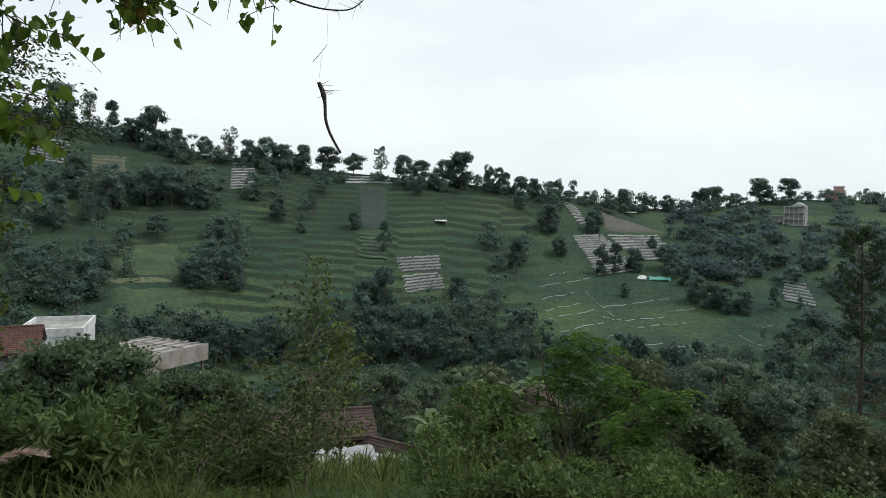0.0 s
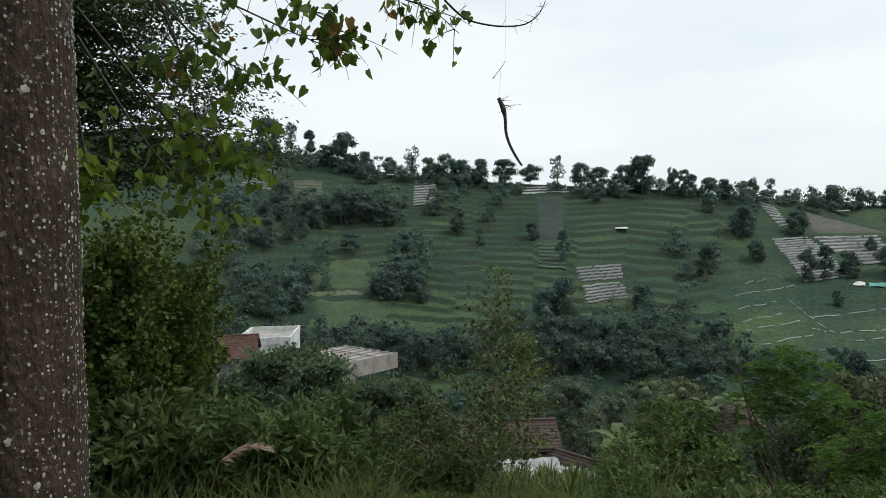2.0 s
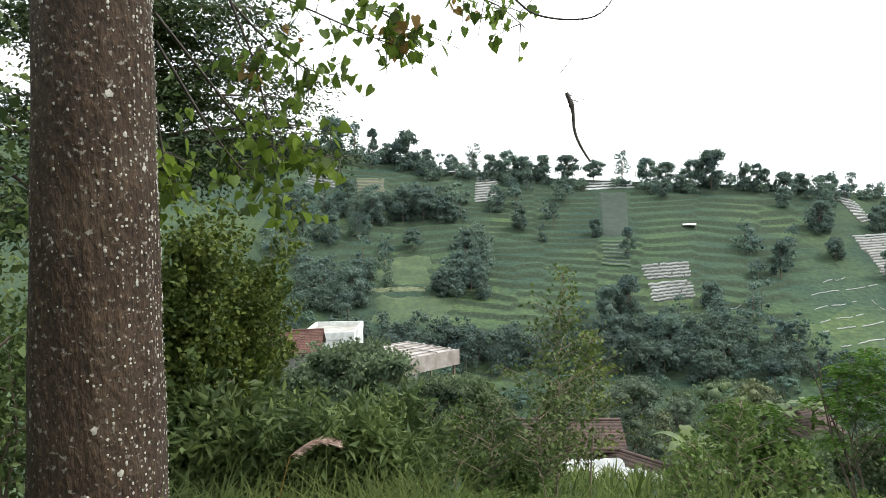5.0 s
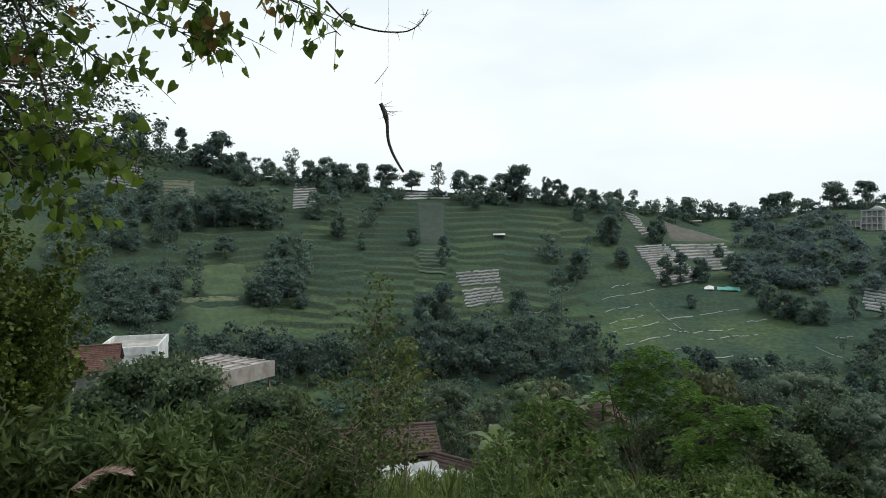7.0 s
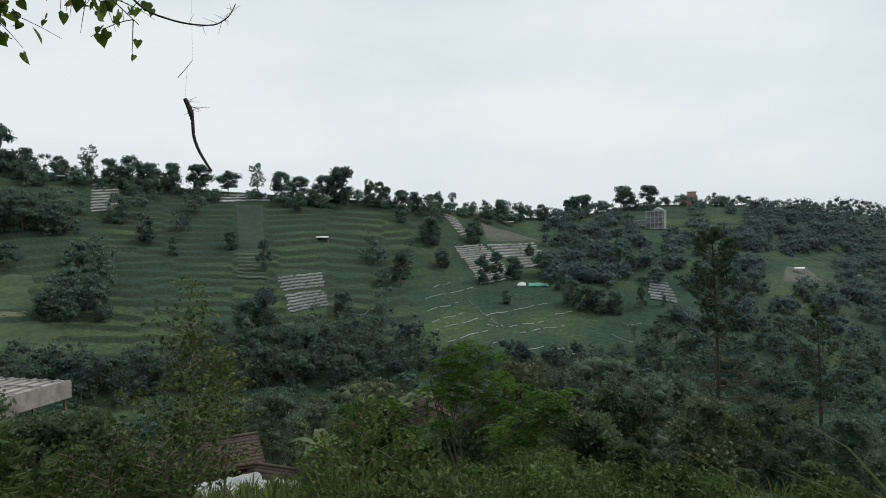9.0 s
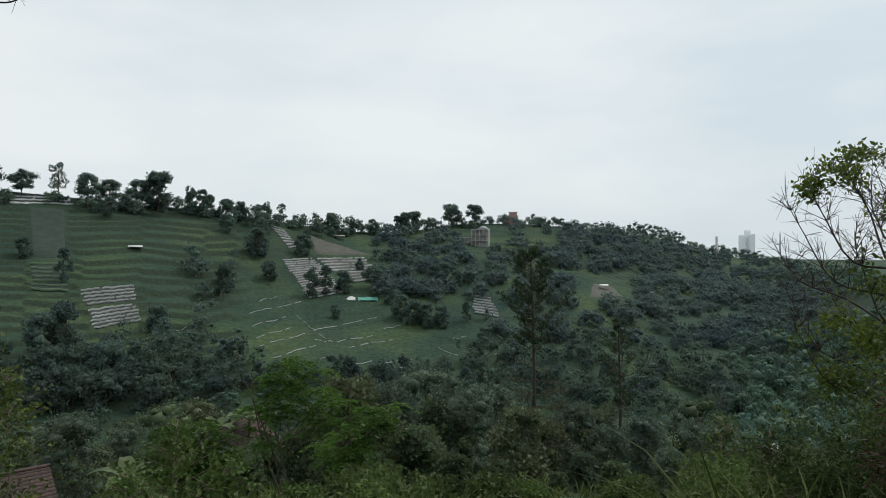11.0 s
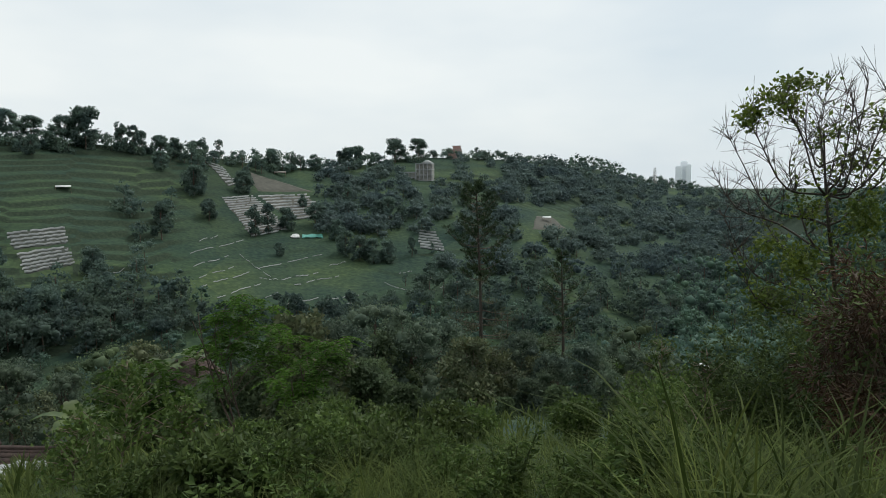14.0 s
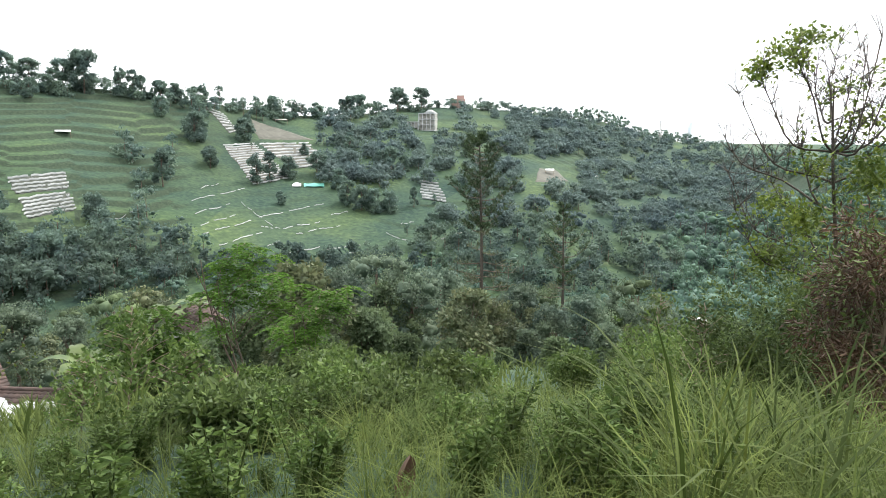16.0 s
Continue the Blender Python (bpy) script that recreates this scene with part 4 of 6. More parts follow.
def slope_shrubs():
    rng = rng_of(8)
    for _ in range(84):
        a, r = rng.uniform(-60, 22), rng.uniform(6.0, 17)
        lim = -20.0 + rng.uniform(-3, 2.0)
        if -8 < a < 8:
            lim = -24.5
        if a < -50:
            lim += 3
        h = EYE + r * math.tan(radians(lim)) - float(height(a, r))
        if h < 0.5 or (a < -28 and r < 8.5):
            continue
        plant(("shrub-slope", "shrub-pale")[rng.integers(2)], a, r, min(h, 2.6), rng.uniform(0, 6.2), "slope shrubs")
    plant("tree-golden", 35.6, 9.0, 4.35, 0.3)
    plant("tree-golden", 34.0, 9.6, 3.7, 2.0)
    plant("tree-golden", 37.6, 9.4, 3.6, 4.0)
    plant("tree-dusky", 32.0, 10.4, 4.0, 1.0)
    for a in np.linspace(-60, 17, 190):
        az, r = a + rng.uniform(-2, 2), rng.uniform(3.2, 7.5)
        top = EYE + r * math.tan(radians(-23.0 + rng.uniform(-4, 3.0) + (3 if az < -48 else 0))) - float(height(az, r))
        if top > 0.25:
            upright_weed(az, r, min(top, 1.7 if r > 4.5 else 0.95), rng.uniform(0, 6.2))
    for a, r, h in [(24.6, 6.4, 1.3), (21.6, 6.6, 1.15), (27.4, 6.6, 1.2), (30.5, 7.0, 1.25), (33.5, 7.0, 1.35), (36.5, 7.5, 1.6), (22.8, 6.0, 1.2), (19.8, 6.4, 0.9)]:
        plant("shrub-broad", a, r, h, rng.uniform(0, 6.2), "broad-leaved shrubs")
    # Unseen growth on the bank, added to shade the big trunk's left side.
    for a, r, h in [(60, 7.5, 5.5), (68, 6.5, 5.0), (76, 6.0, 5.5), (86, 6.5, 6.0), (98, 7.0, 6.0), (112, 7, 6), (128, 8, 6), (146, 8, 6), (166, 8, 6), (188, 8, 6), (212, 8, 6), (236, 8, 6)]:
        plant("shrub-slope", a if a < 180 else a - 360, r, h, rng.uniform(0, 6.2), "roadside bank trees")
    for a, r, h in [(50, 9, 3.5), (55, 10, 4.5), (47.5, 11, 4.0)]:
        plant("shrub-slope", a, r, h, rng.uniform(0, 6.2), "slope shrubs")
    for k in range(22):
        a, r = -9 - k * 1.1 + rng.uniform(-0.8, 0.8), rng.uniform(4.6, 8.0)
        h = EYE + r * math.tan(radians(rng.uniform(-25.5, -20.5))) - float(height(a, r))
        plant("shrub-fine", a, r, min(max(h, 0.4), 1.3), rng.uniform(0, 6.2), "slope shrubs")
    for a, r, h in [(-70, 7.5, 2.6), (-66, 8.5, 2.4), (-63, 9.5, 2.3), (-75, 7, 2.8), (-61, 8.0, 1.5)]:
        plant("shrub-fine", a, r, h, rng.uniform(0, 6.2), "slope shrubs")


ridge_trees()
hill_trees()
valley_trees()
slope_shrubs()


def conifer(az, r, top, wide, seed, label, crown_from=0.58, tufts_each=24, limbs_n=38):
    """An open pine: straight thin trunk, a ragged column of upturned limbs with tufts of needles, thin dull limbs below."""
    rng = rng_of(seed)
    p = spot(az, r)
    h = EYE + r * math.tan(radians(top)) - p.z
    e = thing("pine_tree", label, "tree", Matrix.Translation(p), "tall pines")
    z = np.linspace(-0.3, h, 16)
    sway = 0.012 * h * np.sin(z / h * 4)
    part("trunk", [tube(np.stack([sway, 0 * z, z], -1), np.linspace(0.15, 0.03, 16), 8)], TWIG, e, soft=True)
    wood_, tufts, outs, dull, dull_out = [], [], [], [], []
    low = 26
    for k in range(limbs_n + low):
        crown = k < limbs_n
        s = (k / (limbs_n - 1)) if crown else rng.uniform(-0.75, 0.05)
        u = crown_from + (1 - crown_from) * 0.985 * s if crown else crown_from + s * crown_from * 0.95
        full = wide * float(np.interp(s, [0, 0.2, 0.45, 0.75, 0.9, 1], [0.5, 0.85, 1.0, 0.72, 0.42, 0.1])) if crown else wide * (0.75 - 0.45 * s)
        span = max(0.2, full * rng.uniform(0.4, 1.2))
        a = k * 2.4 + rng.uniform(-0.6, 0.6)
        x0 = float(np.interp(u * h, z, sway))
        t = np.linspace(0, 1, 6)
        lift = 0.6 if crown else 0.1
        line = np.stack([x0 + math.cos(a) * span * t, math.sin(a) * span * t, u * h + span * (-0.15 * t + lift * t * t)], -1)
        wood_.append(tube(line, np.linspace(0.03, 0.01, 6), 4))
        ahead = unit(line[-1] - line[-2])
        for u2 in ((0.55, 0.78, 1.0) if crown else (0.5, 0.75, 1.0)):
            c = np.array([np.interp(u2, t, line[:, i]) for i in range(3)])
            n = tufts_each if crown else 8
            (tufts if crown else dull).append(np.tile(c, (n, 1)) + rng.normal(size=(n, 3)) * 0.05)
            (outs if crown else dull_out).append(np.tile(ahead * 0.7 + [0, 0, 0.35], (n, 1)))
            for side in (-1, 1):
                tip = c + np.array([-math.sin(a) * side, math.cos(a) * side, 0.4]) * span * rng.uniform(0.15, 0.38) + ahead * 0.15 * span
                wood_.append(tube([c, tip], [0.012, 0.006], 3))
                (tufts if crown else dull).append(np.tile(tip, (n, 1)) + rng.normal(size=(n, 3)) * 0.05)
                (outs if crown else dull_out).append(np.tile(unit(tip - c) * 0.7 + [0, 0, 0.35], (n, 1)))
    tagged(part("branching", wood_, BARK, e), kind="stuff")
    part("needles", [leaf_chunk(np.concatenate(tufts), 0.21, rng, np.concatenate(outs), -0.1, 0.1, 0.02)], LEAF_PINE, e)
    part("lower_needles", [leaf_chunk(np.concatenate(dull), 0.24, rng, np.concatenate(dull_out), 0.0, 0.07, 0.02)], LEAF_BROWN, e, "sparse dull lower needles")


conifer(-37.65, 37.0, -0.15, 1.8, 41, "tall slender pine with a tufted crown in the valley")
conifer(-44.9, 45.0, -6.0, 1.4, 42, "smaller sparse pine in the valley", 0.5, 15, 28)
conifer(-49.4, 46.0, -15.0, 0.9, 43, "small dark pine among valley trees", 0.15, 24, 44)


def airy_sapling(az, r, top, wide, seed, leaf, label, lean=0.0, n_limbs=44, start=0.3, size=0.085):
    """A thin-stemmed young tree with small sparse leaves."""
    rng = rng_of(seed)
    p = spot(az, r)
    h = EYE + r * math.tan(radians(top)) - p.z
    e = thing("sapling", label, "sapling", Matrix.Translation(p), "saplings")
    z = np.linspace(-0.2, h, 14)
    x = lean * (z / h - 1) + 0.02 * h * np.sin(z / h * 5 + seed)
    part("stem", [tube(np.stack([x, 0.3 * x, z], -1), np.linspace(0.012 * h * 0.6, 0.004, 14), 6)], WOOD, e, soft=True)
    limbs, tufts = [], []
    for k in range(n_limbs):
        u = rng.uniform(start, 0.98)
        span = wide * (0.12 + 1.25 * (1 - u)) * rng.uniform(0.5, 1.15)
        a, zz = rng.uniform(0, 6.283), u * h
        x0 = float(np.interp(zz, z, x))
        t = np.linspace(0, 1, 5)
        line = np.stack([x0 + math.cos(a) * span * t, 0.3 * x0 + math.sin(a) * span * t, zz + span * (0.75 * t - 0.15 * t * t)], -1)
        limbs.append(tube(line, np.linspace(0.009, 0.003, 5), 4))
        n = int(12 + 26 * span)
        q = rng.uniform(0.15, 1.0, n)
        tufts.append(np.stack([np.interp(q, t, line[:, i]) for i in range(3)], -1) + rng.normal(size=(n, 3)) * 0.1)
    tagged(part("branching", limbs, WOOD, e), kind="stuff")
    part("leaves", [leaf_chunk(np.concatenate(tufts), size, rng, None, 0.2, 0.34)], leaf, e)


airy_sapling(5.2, 11.0, -3.4, 1.15, 51, LEAF_SHRUB, "thin young tree with sparse yellowish-green leaves", 0.3, 46, 0.3)
airy_sapling(3.6, 13.0, -8.6, 1.0, 55, LEAF_GOLD, "young tree with airy yellow-green foliage", -0.1, 40, 0.2)
airy_sapling(6.8, 10.5, -14.0, 0.9, 62, LEAF_SHRUB, "thin weedy sapling in front of the sheds", -0.1, 44, 0.2, 0.08)
airy_sapling(11.5, 8.5, -14.5, 0.7, 52, LEAF_SHRUB, "thin weedy sapling on the slope", 0.1, 30, 0.25, 0.07)
airy_sapling(8.2, 8.0, -15.0, 0.6, 53, LEAF_SHRUB, "thin weedy sapling on the slope", -0.15, 26, 0.3, 0.07)
airy_sapling(14.5, 9.0, -15.2, 0.7, 54, LEAF_BRIGHT, "thin weedy sapling on the slope", 0.1, 26, 0.25, 0.07)
airy_sapling(-8.5, 9.0, -13.6, 0.7, 56, LEAF_BRIGHT, "thin bright green sapling on the slope", 0.25, 34, 0.2, 0.07)
airy_sapling(-12.5, 8.0, -17.5, 0.6, 57, LEAF_BRIGHT, "thin bright green sapling on the slope", 0.2, 34, 0.2, 0.07)
airy_sapling(-5.0, 8.5, -17.0, 0.6, 58, LEAF_BRIGHT, "thin bright green sapling on the slope", 0.2, 34, 0.2, 0.07)
airy_sapling(-56.5, 8.0, -14.0, 0.7, 59, LEAF_SHRUB, "weedy sapling above the grass", 0.0, 40, 0.15, 0.06)
airy_sapling(-53.0, 12.0, -13.0, 0.8, 60, LEAF_SHRUB, "weedy sapling above the grass", 0.1, 40, 0.15, 0.07)


# ---- the big tree beside the viewer ----
def heart_leaves(C, size, rng, droop=1.0):
    """Heart-shaped leaves, eight corners each, hanging from C."""
    n = len(C)
    d = rng.normal(size=(n, 3)) * 0.6
    d[:, 2] -= droop
    d = unit(d)
    w = unit(np.cross(d, rng.normal(size=(n, 3))))
    u = np.cross(d, w)
    L = (size * rng.uniform(0.55, 1.25, n))[:, None]
    shape = [(0.1, 0.0, 0.0), (-0.02, 0.26, 0.06), (0.2, 0.45, 0.1), (0.6, 0.32, 0.08), (1.05, 0.0, -0.06), (0.6, -0.32, 0.08), (0.2, -0.45, 0.1), (-0.02, -0.26, 0.06)]
    V = np.stack([C + d * L * a + w * L * b + u * L * c for a, b, c in shape], 1).reshape(-1, 3)
    k = np.arange(n)[:, None] * 8
    F = np.concatenate([k + [0, i, i + 1] for i in range(1, 7)])
    return V, F


def path_of(points, n=24):
    """A smooth line through points given as az, el and distance."""
    P = np.array([seen(*q) for q in points])
    t = np.linspace(0, len(P) - 1, n)
    L = np.stack([np.interp(t, np.arange(len(P)), P[:, i]) for i in range(3)], -1)
    for _ in range(3):
        L[1:-1] = (L[:-2] + 2 * L[1:-1] + L[2:]) / 4
    return L


def big_tree():
    e = thing("roadside_tree", "big tree with a lichen-spotted brown trunk and heart-shaped leaves", "tree")
    rng = rng_of(61)
    t = np.linspace(0, 1, 60)
    p = spot(43.5, 4.2)
    w = way(42.95)
    side = np.array([w[1], -w[0]])
    z = p.z - 0.4 + t * 8.4
    shift = 0.022 * z
    x, y = w[0] * 4.2 - 0.08 * side[0] + side[0] * shift, w[1] * 4.2 - 0.08 * side[1] + side[1] * shift
    rad = 0.362 - 0.019 * (z + 0.6) + 0.10 * np.exp(-(z - z[0]) * 3.0)
    pts = np.stack([x, y, z], -1)
    V, F = tube(pts, rad, 72)
    k = V.reshape(60, 72, 3)
    c = pts[:, None]
    a = np.arange(72) / 72 * 6.283
    ripple = 1 + 0.018 * np.sin(a[None] * 5 + z[:, None] * 0.8) + 0.012 * np.sin(a[None] * 13 + z[:, None] * 2.3) + 0.01 * np.sin(z[:, None] * 7 + a[None] * 3)
    k = c + (k - c) * ripple[..., None]
    part("trunk", [(k.reshape(-1, 3), F)], TRUNK, e, soft=True)
    spots = []
    for _ in range(6200):
        u = int(rng.uniform(2, 42))
        b = rng.uniform(0, 6.283)
        j = int(b / 6.283 * 72) % 72
        q = k[u, j] + (k[u + 1, j] - k[u, j]) * rng.uniform()
        out = unit(q - pts[u])
        if rng.uniform() > 0.1 + 0.9 * np.clip(1.3 * (out[0] * side[0] + out[1] * side[1]) + 0.15, 0, 1):
            continue
        up = np.array([0, 0, 1.0])
        s = np.cross(up, out)
        n = 9
        aa = np.arange(n) / n * 6.283
        rr = rng.uniform(0.002, 0.0088) * rng.uniform(0.7, 1.25, n) * (2.2 if rng.uniform() < 0.05 else 1)
        ring = q + out * 0.004 + rr[:, None] * (np.cos(aa)[:, None] * s + np.sin(aa)[:, None] * up * 1.2)
        V = np.concatenate([ring, [q + out * 0.009]])
        F = [(i, (i + 1) % n, n) for i in range(n)]
        spots.append((V, np.array(F)))
    tagged(part("lichen", spots, LICHEN, e, "pale round lichen spots"), kind="stuff")
    # branches with hanging heart-shaped leaves
    lines = [[(42, 24, 4.3), (36, 21, 4.8), (28, 18.5, 5.0), (22, 16.2, 5.1), (17.2, 14.6, 5.1)], [(40, 26, 4.5), (27, 22.5, 5.0), (16, 20.0, 5.2), (11, 18.6, 5.2), (8.7, 16.6, 5.2)],
             [(39, 17, 4.6), (34.5, 11.5, 4.9), (31.5, 7.5, 5.0), (27, 6.6, 5.0), (23.2, 6.4, 5.0)], [(39, 15, 4.6), (35.5, 9, 4.8), (33, 5.5, 4.9), (30.2, 3.4, 5.0), (28.6, 3.0, 5.0)],
             [(37, 22, 4.7), (31, 16, 5.0), (27.5, 13.5, 5.0), (24.2, 13.0, 5.1)], [(34, 20, 4.8), (31.5, 14, 5.0), (30.5, 9, 5.0), (28.0, 6.0, 5.0)],
             [(39.2, 10, 4.4), (38.8, 7, 4.5), (38.4, 5.0, 4.5), (38.2, 3.4, 4.6)], [(30, 21.5, 5.0), (24, 19.5, 5.1), (20, 17.6, 5.1), (18.4, 15.6, 5.2)]]
    green, dry = [], []
    for bi, q in enumerate(lines):
        L = path_of(q)
        wood_ = [tube(L, np.linspace(0.011, 0.003, len(L)), 6)]
        for _ in range(26):
            i = int(rng.uniform(0.3, 0.99) * (len(L) - 1))
            d = rng.normal(size=3) * [0.17, 0.17, 0.11] + [0.02, 0, -0.07]
            s = np.linspace(0, 1, 6)[:, None]
            tw = L[i] + d * s + np.array([0, 0, -0.08]) * s * s
            wood_.append(tube(tw, np.linspace(0.004, 0.0015, 6), 4))
            n = rng.integers(2, 6)
            g = L[i] + d * rng.uniform(0.3, 1.05, n)[:, None] + rng.normal(size=(n, 3)) * 0.035
            (dry if rng.uniform() < (0.13 if bi in (0, 1, 7) else 0.03) else green).append(g)
        part("branch", wood_, TWIG, e)
    bare = path_of([(9.9, 19.2, 5.1), (8.2, 17.6, 5.1), (5.4, 17.0, 5.1), (3.0, 17.0, 5.1), (1.8, 17.8, 5.1), (1.3, 18.8, 5.1)])
    wood_ = [tube(bare, np.linspace(0.009, 0.003, len(bare)), 6)]
    for _ in range(16):
        i = int(rng.uniform(0.45, 0.98) * (len(bare) - 1))
        wood_.append(tube([bare[i], bare[i] + rng.normal(size=3) * 0.055 + [0, 0, -0.02]], [0.002, 0.0008], 4))
    part("branch", wood_, TWIG, e, "bare dark twig")
    part("leaves", [heart_leaves(np.concatenate(green), 0.092, rng)], LEAF_HEART, e)
    part("withered_leaves", [heart_leaves(np.concatenate(dry), 0.088, rng)], LEAF_DRY, e, "yellow-brown withered leaves")


big_tree()


def tier_tree(seed, label, az, r, top, ends, depth, girth, leaf, size, sprays, count, flat, soft_to=1.0):
    """A tree whose limbs carry flat sprays of fine leaves; ends are the limbs' tips as az and el."""
    rng = rng_of(seed)
    e = thing("feathery_tree", label, "tree", None, "feathery trees")
    base = np.array(spot(az, r))
    crest = np.array([base[0] + 0.03 * top, base[1], top])
    line = np.linspace(base - [0, 0, 0.4], crest, 10)
    line[2:8, 0] += 0.1 * np.sin(np.arange(6))
    part("trunk", [tube(line, np.linspace(girth, girth * 0.3, 10), 9)], BARK, e, soft=True)
    limbs, pts, outs = [], [], []
    for a, el in ends:
        tip = seen(a, el, r + rng.uniform(-depth, depth))
        z0 = max(base[2] + 0.4 * (top - base[2]), tip[2] - rng.uniform(0.2, 1.3) * soft_to)
        f = np.clip((z0 - base[2]) / (top - base[2]), 0, 1)
        s0 = base * (1 - f) + crest * f
        t = np.linspace(0, 1, 8)[:, None]
        arc = s0 * (1 - t) + tip * t + np.array([0, 0, 0.25 * soft_to]) * np.sin(t * 3.14)
        limbs.append(tube(arc, np.linspace(girth * 0.25, girth * 0.06, 8), 5))
        for _ in range(sprays):
            u = rng.uniform(0.25, 1.0)
            c = s0 * (1 - u) + tip * u + rng.normal(size=3) * [0.45, 0.45, 0.12] * soft_to
            q = c + rng.normal(size=(count, 3)) * [0.38, 0.38, flat] * soft_to
            q[:, 2] -= 0.4 * ((q - c)[:, :2] ** 2).sum(1)
            pts.append(q)
            outs.append((q - c) * [1, 1, 0.2])
            limbs.append(tube([s0 * (1 - u) + tip * u, c], [0.012, 0.005], 4))
    tagged(part("branching", limbs, BARK, e), kind="stuff")
    part("leaves", [leaf_chunk(np.concatenate(pts), size, rng, unit(np.concatenate(outs)), 0.15, 0.2, 0.02)], leaf, e)


tier_tree(62, "dark tree with flat tiers of fine leaves", 46, 13.5, 9.5,
          [(27.5, 6.4), (25.8, 7.0), (29.0, 8.4), (30.5, 6.0), (26.8, 9.0), (32.5, 11.0), (29.5, 13.0), (33.5, 16.0), (31.5, 19.0), (36.0, 7.0), (37.0, 13.0), (36.5, 18.5), (40.0, 7.0), (41.0, 21.0),
           (38.5, 16.5), (35.0, 14.5), (32.5, 13.5), (36.5, 22), (29.5, 18.0), (27.8, 11.0), (39.5, 12.0), (49, 10.0), (53, 16), (52, 6), (34.5, 21.0), (48, 18), (50, 22), (55, 11), (49, 2.5), (54, 2.0)], 1.2, 0.2, LEAF_FEATHER, 0.1, 12, 205, 0.035)


def hanging_twig():
    e = thing("hanging_twig", "dark broken twig hanging on a thin thread", "twig")
    stick = path_of([(5.4, 11.3, 4.7), (5.0, 10.4, 4.7), (4.85, 9.6, 4.7), (4.85, 8.4, 4.7), (4.5, 7.3, 4.7), (3.9, 6.2, 4.7), (3.5, 5.6, 4.7)], 26)
    part("stick", [tube(stick, np.interp(np.linspace(0, 1, 26), [0, 0.2, 0.3, 1], [0.014, 0.019, 0.012, 0.008]), 7)], TWIG, e, soft=True)
    rng = rng_of(63)
    hairs = []
    for k in range(11):
        i = rng.integers(1, 7)
        hairs.append(tube([stick[i], stick[i] + rng.normal(size=3) * [0.05, 0.03, 0.02] + [0.02, 0, -0.005]], [0.0022, 0.0008], 4))
    part("side_twigs", hairs, TWIG, e)
    bit = path_of([(5.9, 12.9, 4.7), (5.2, 13.7, 4.7), (4.75, 14.3, 4.7)], 8)
    part("straw", [tube(bit, np.linspace(0.0025, 0.0015, 8), 4)], TWIG, e)
    part("thread", [tube([stick[0], bit[4], bit[-1], seen(4.6, 24, 4.7)], 0.0007, 3)], TWIG, e)


hanging_twig()


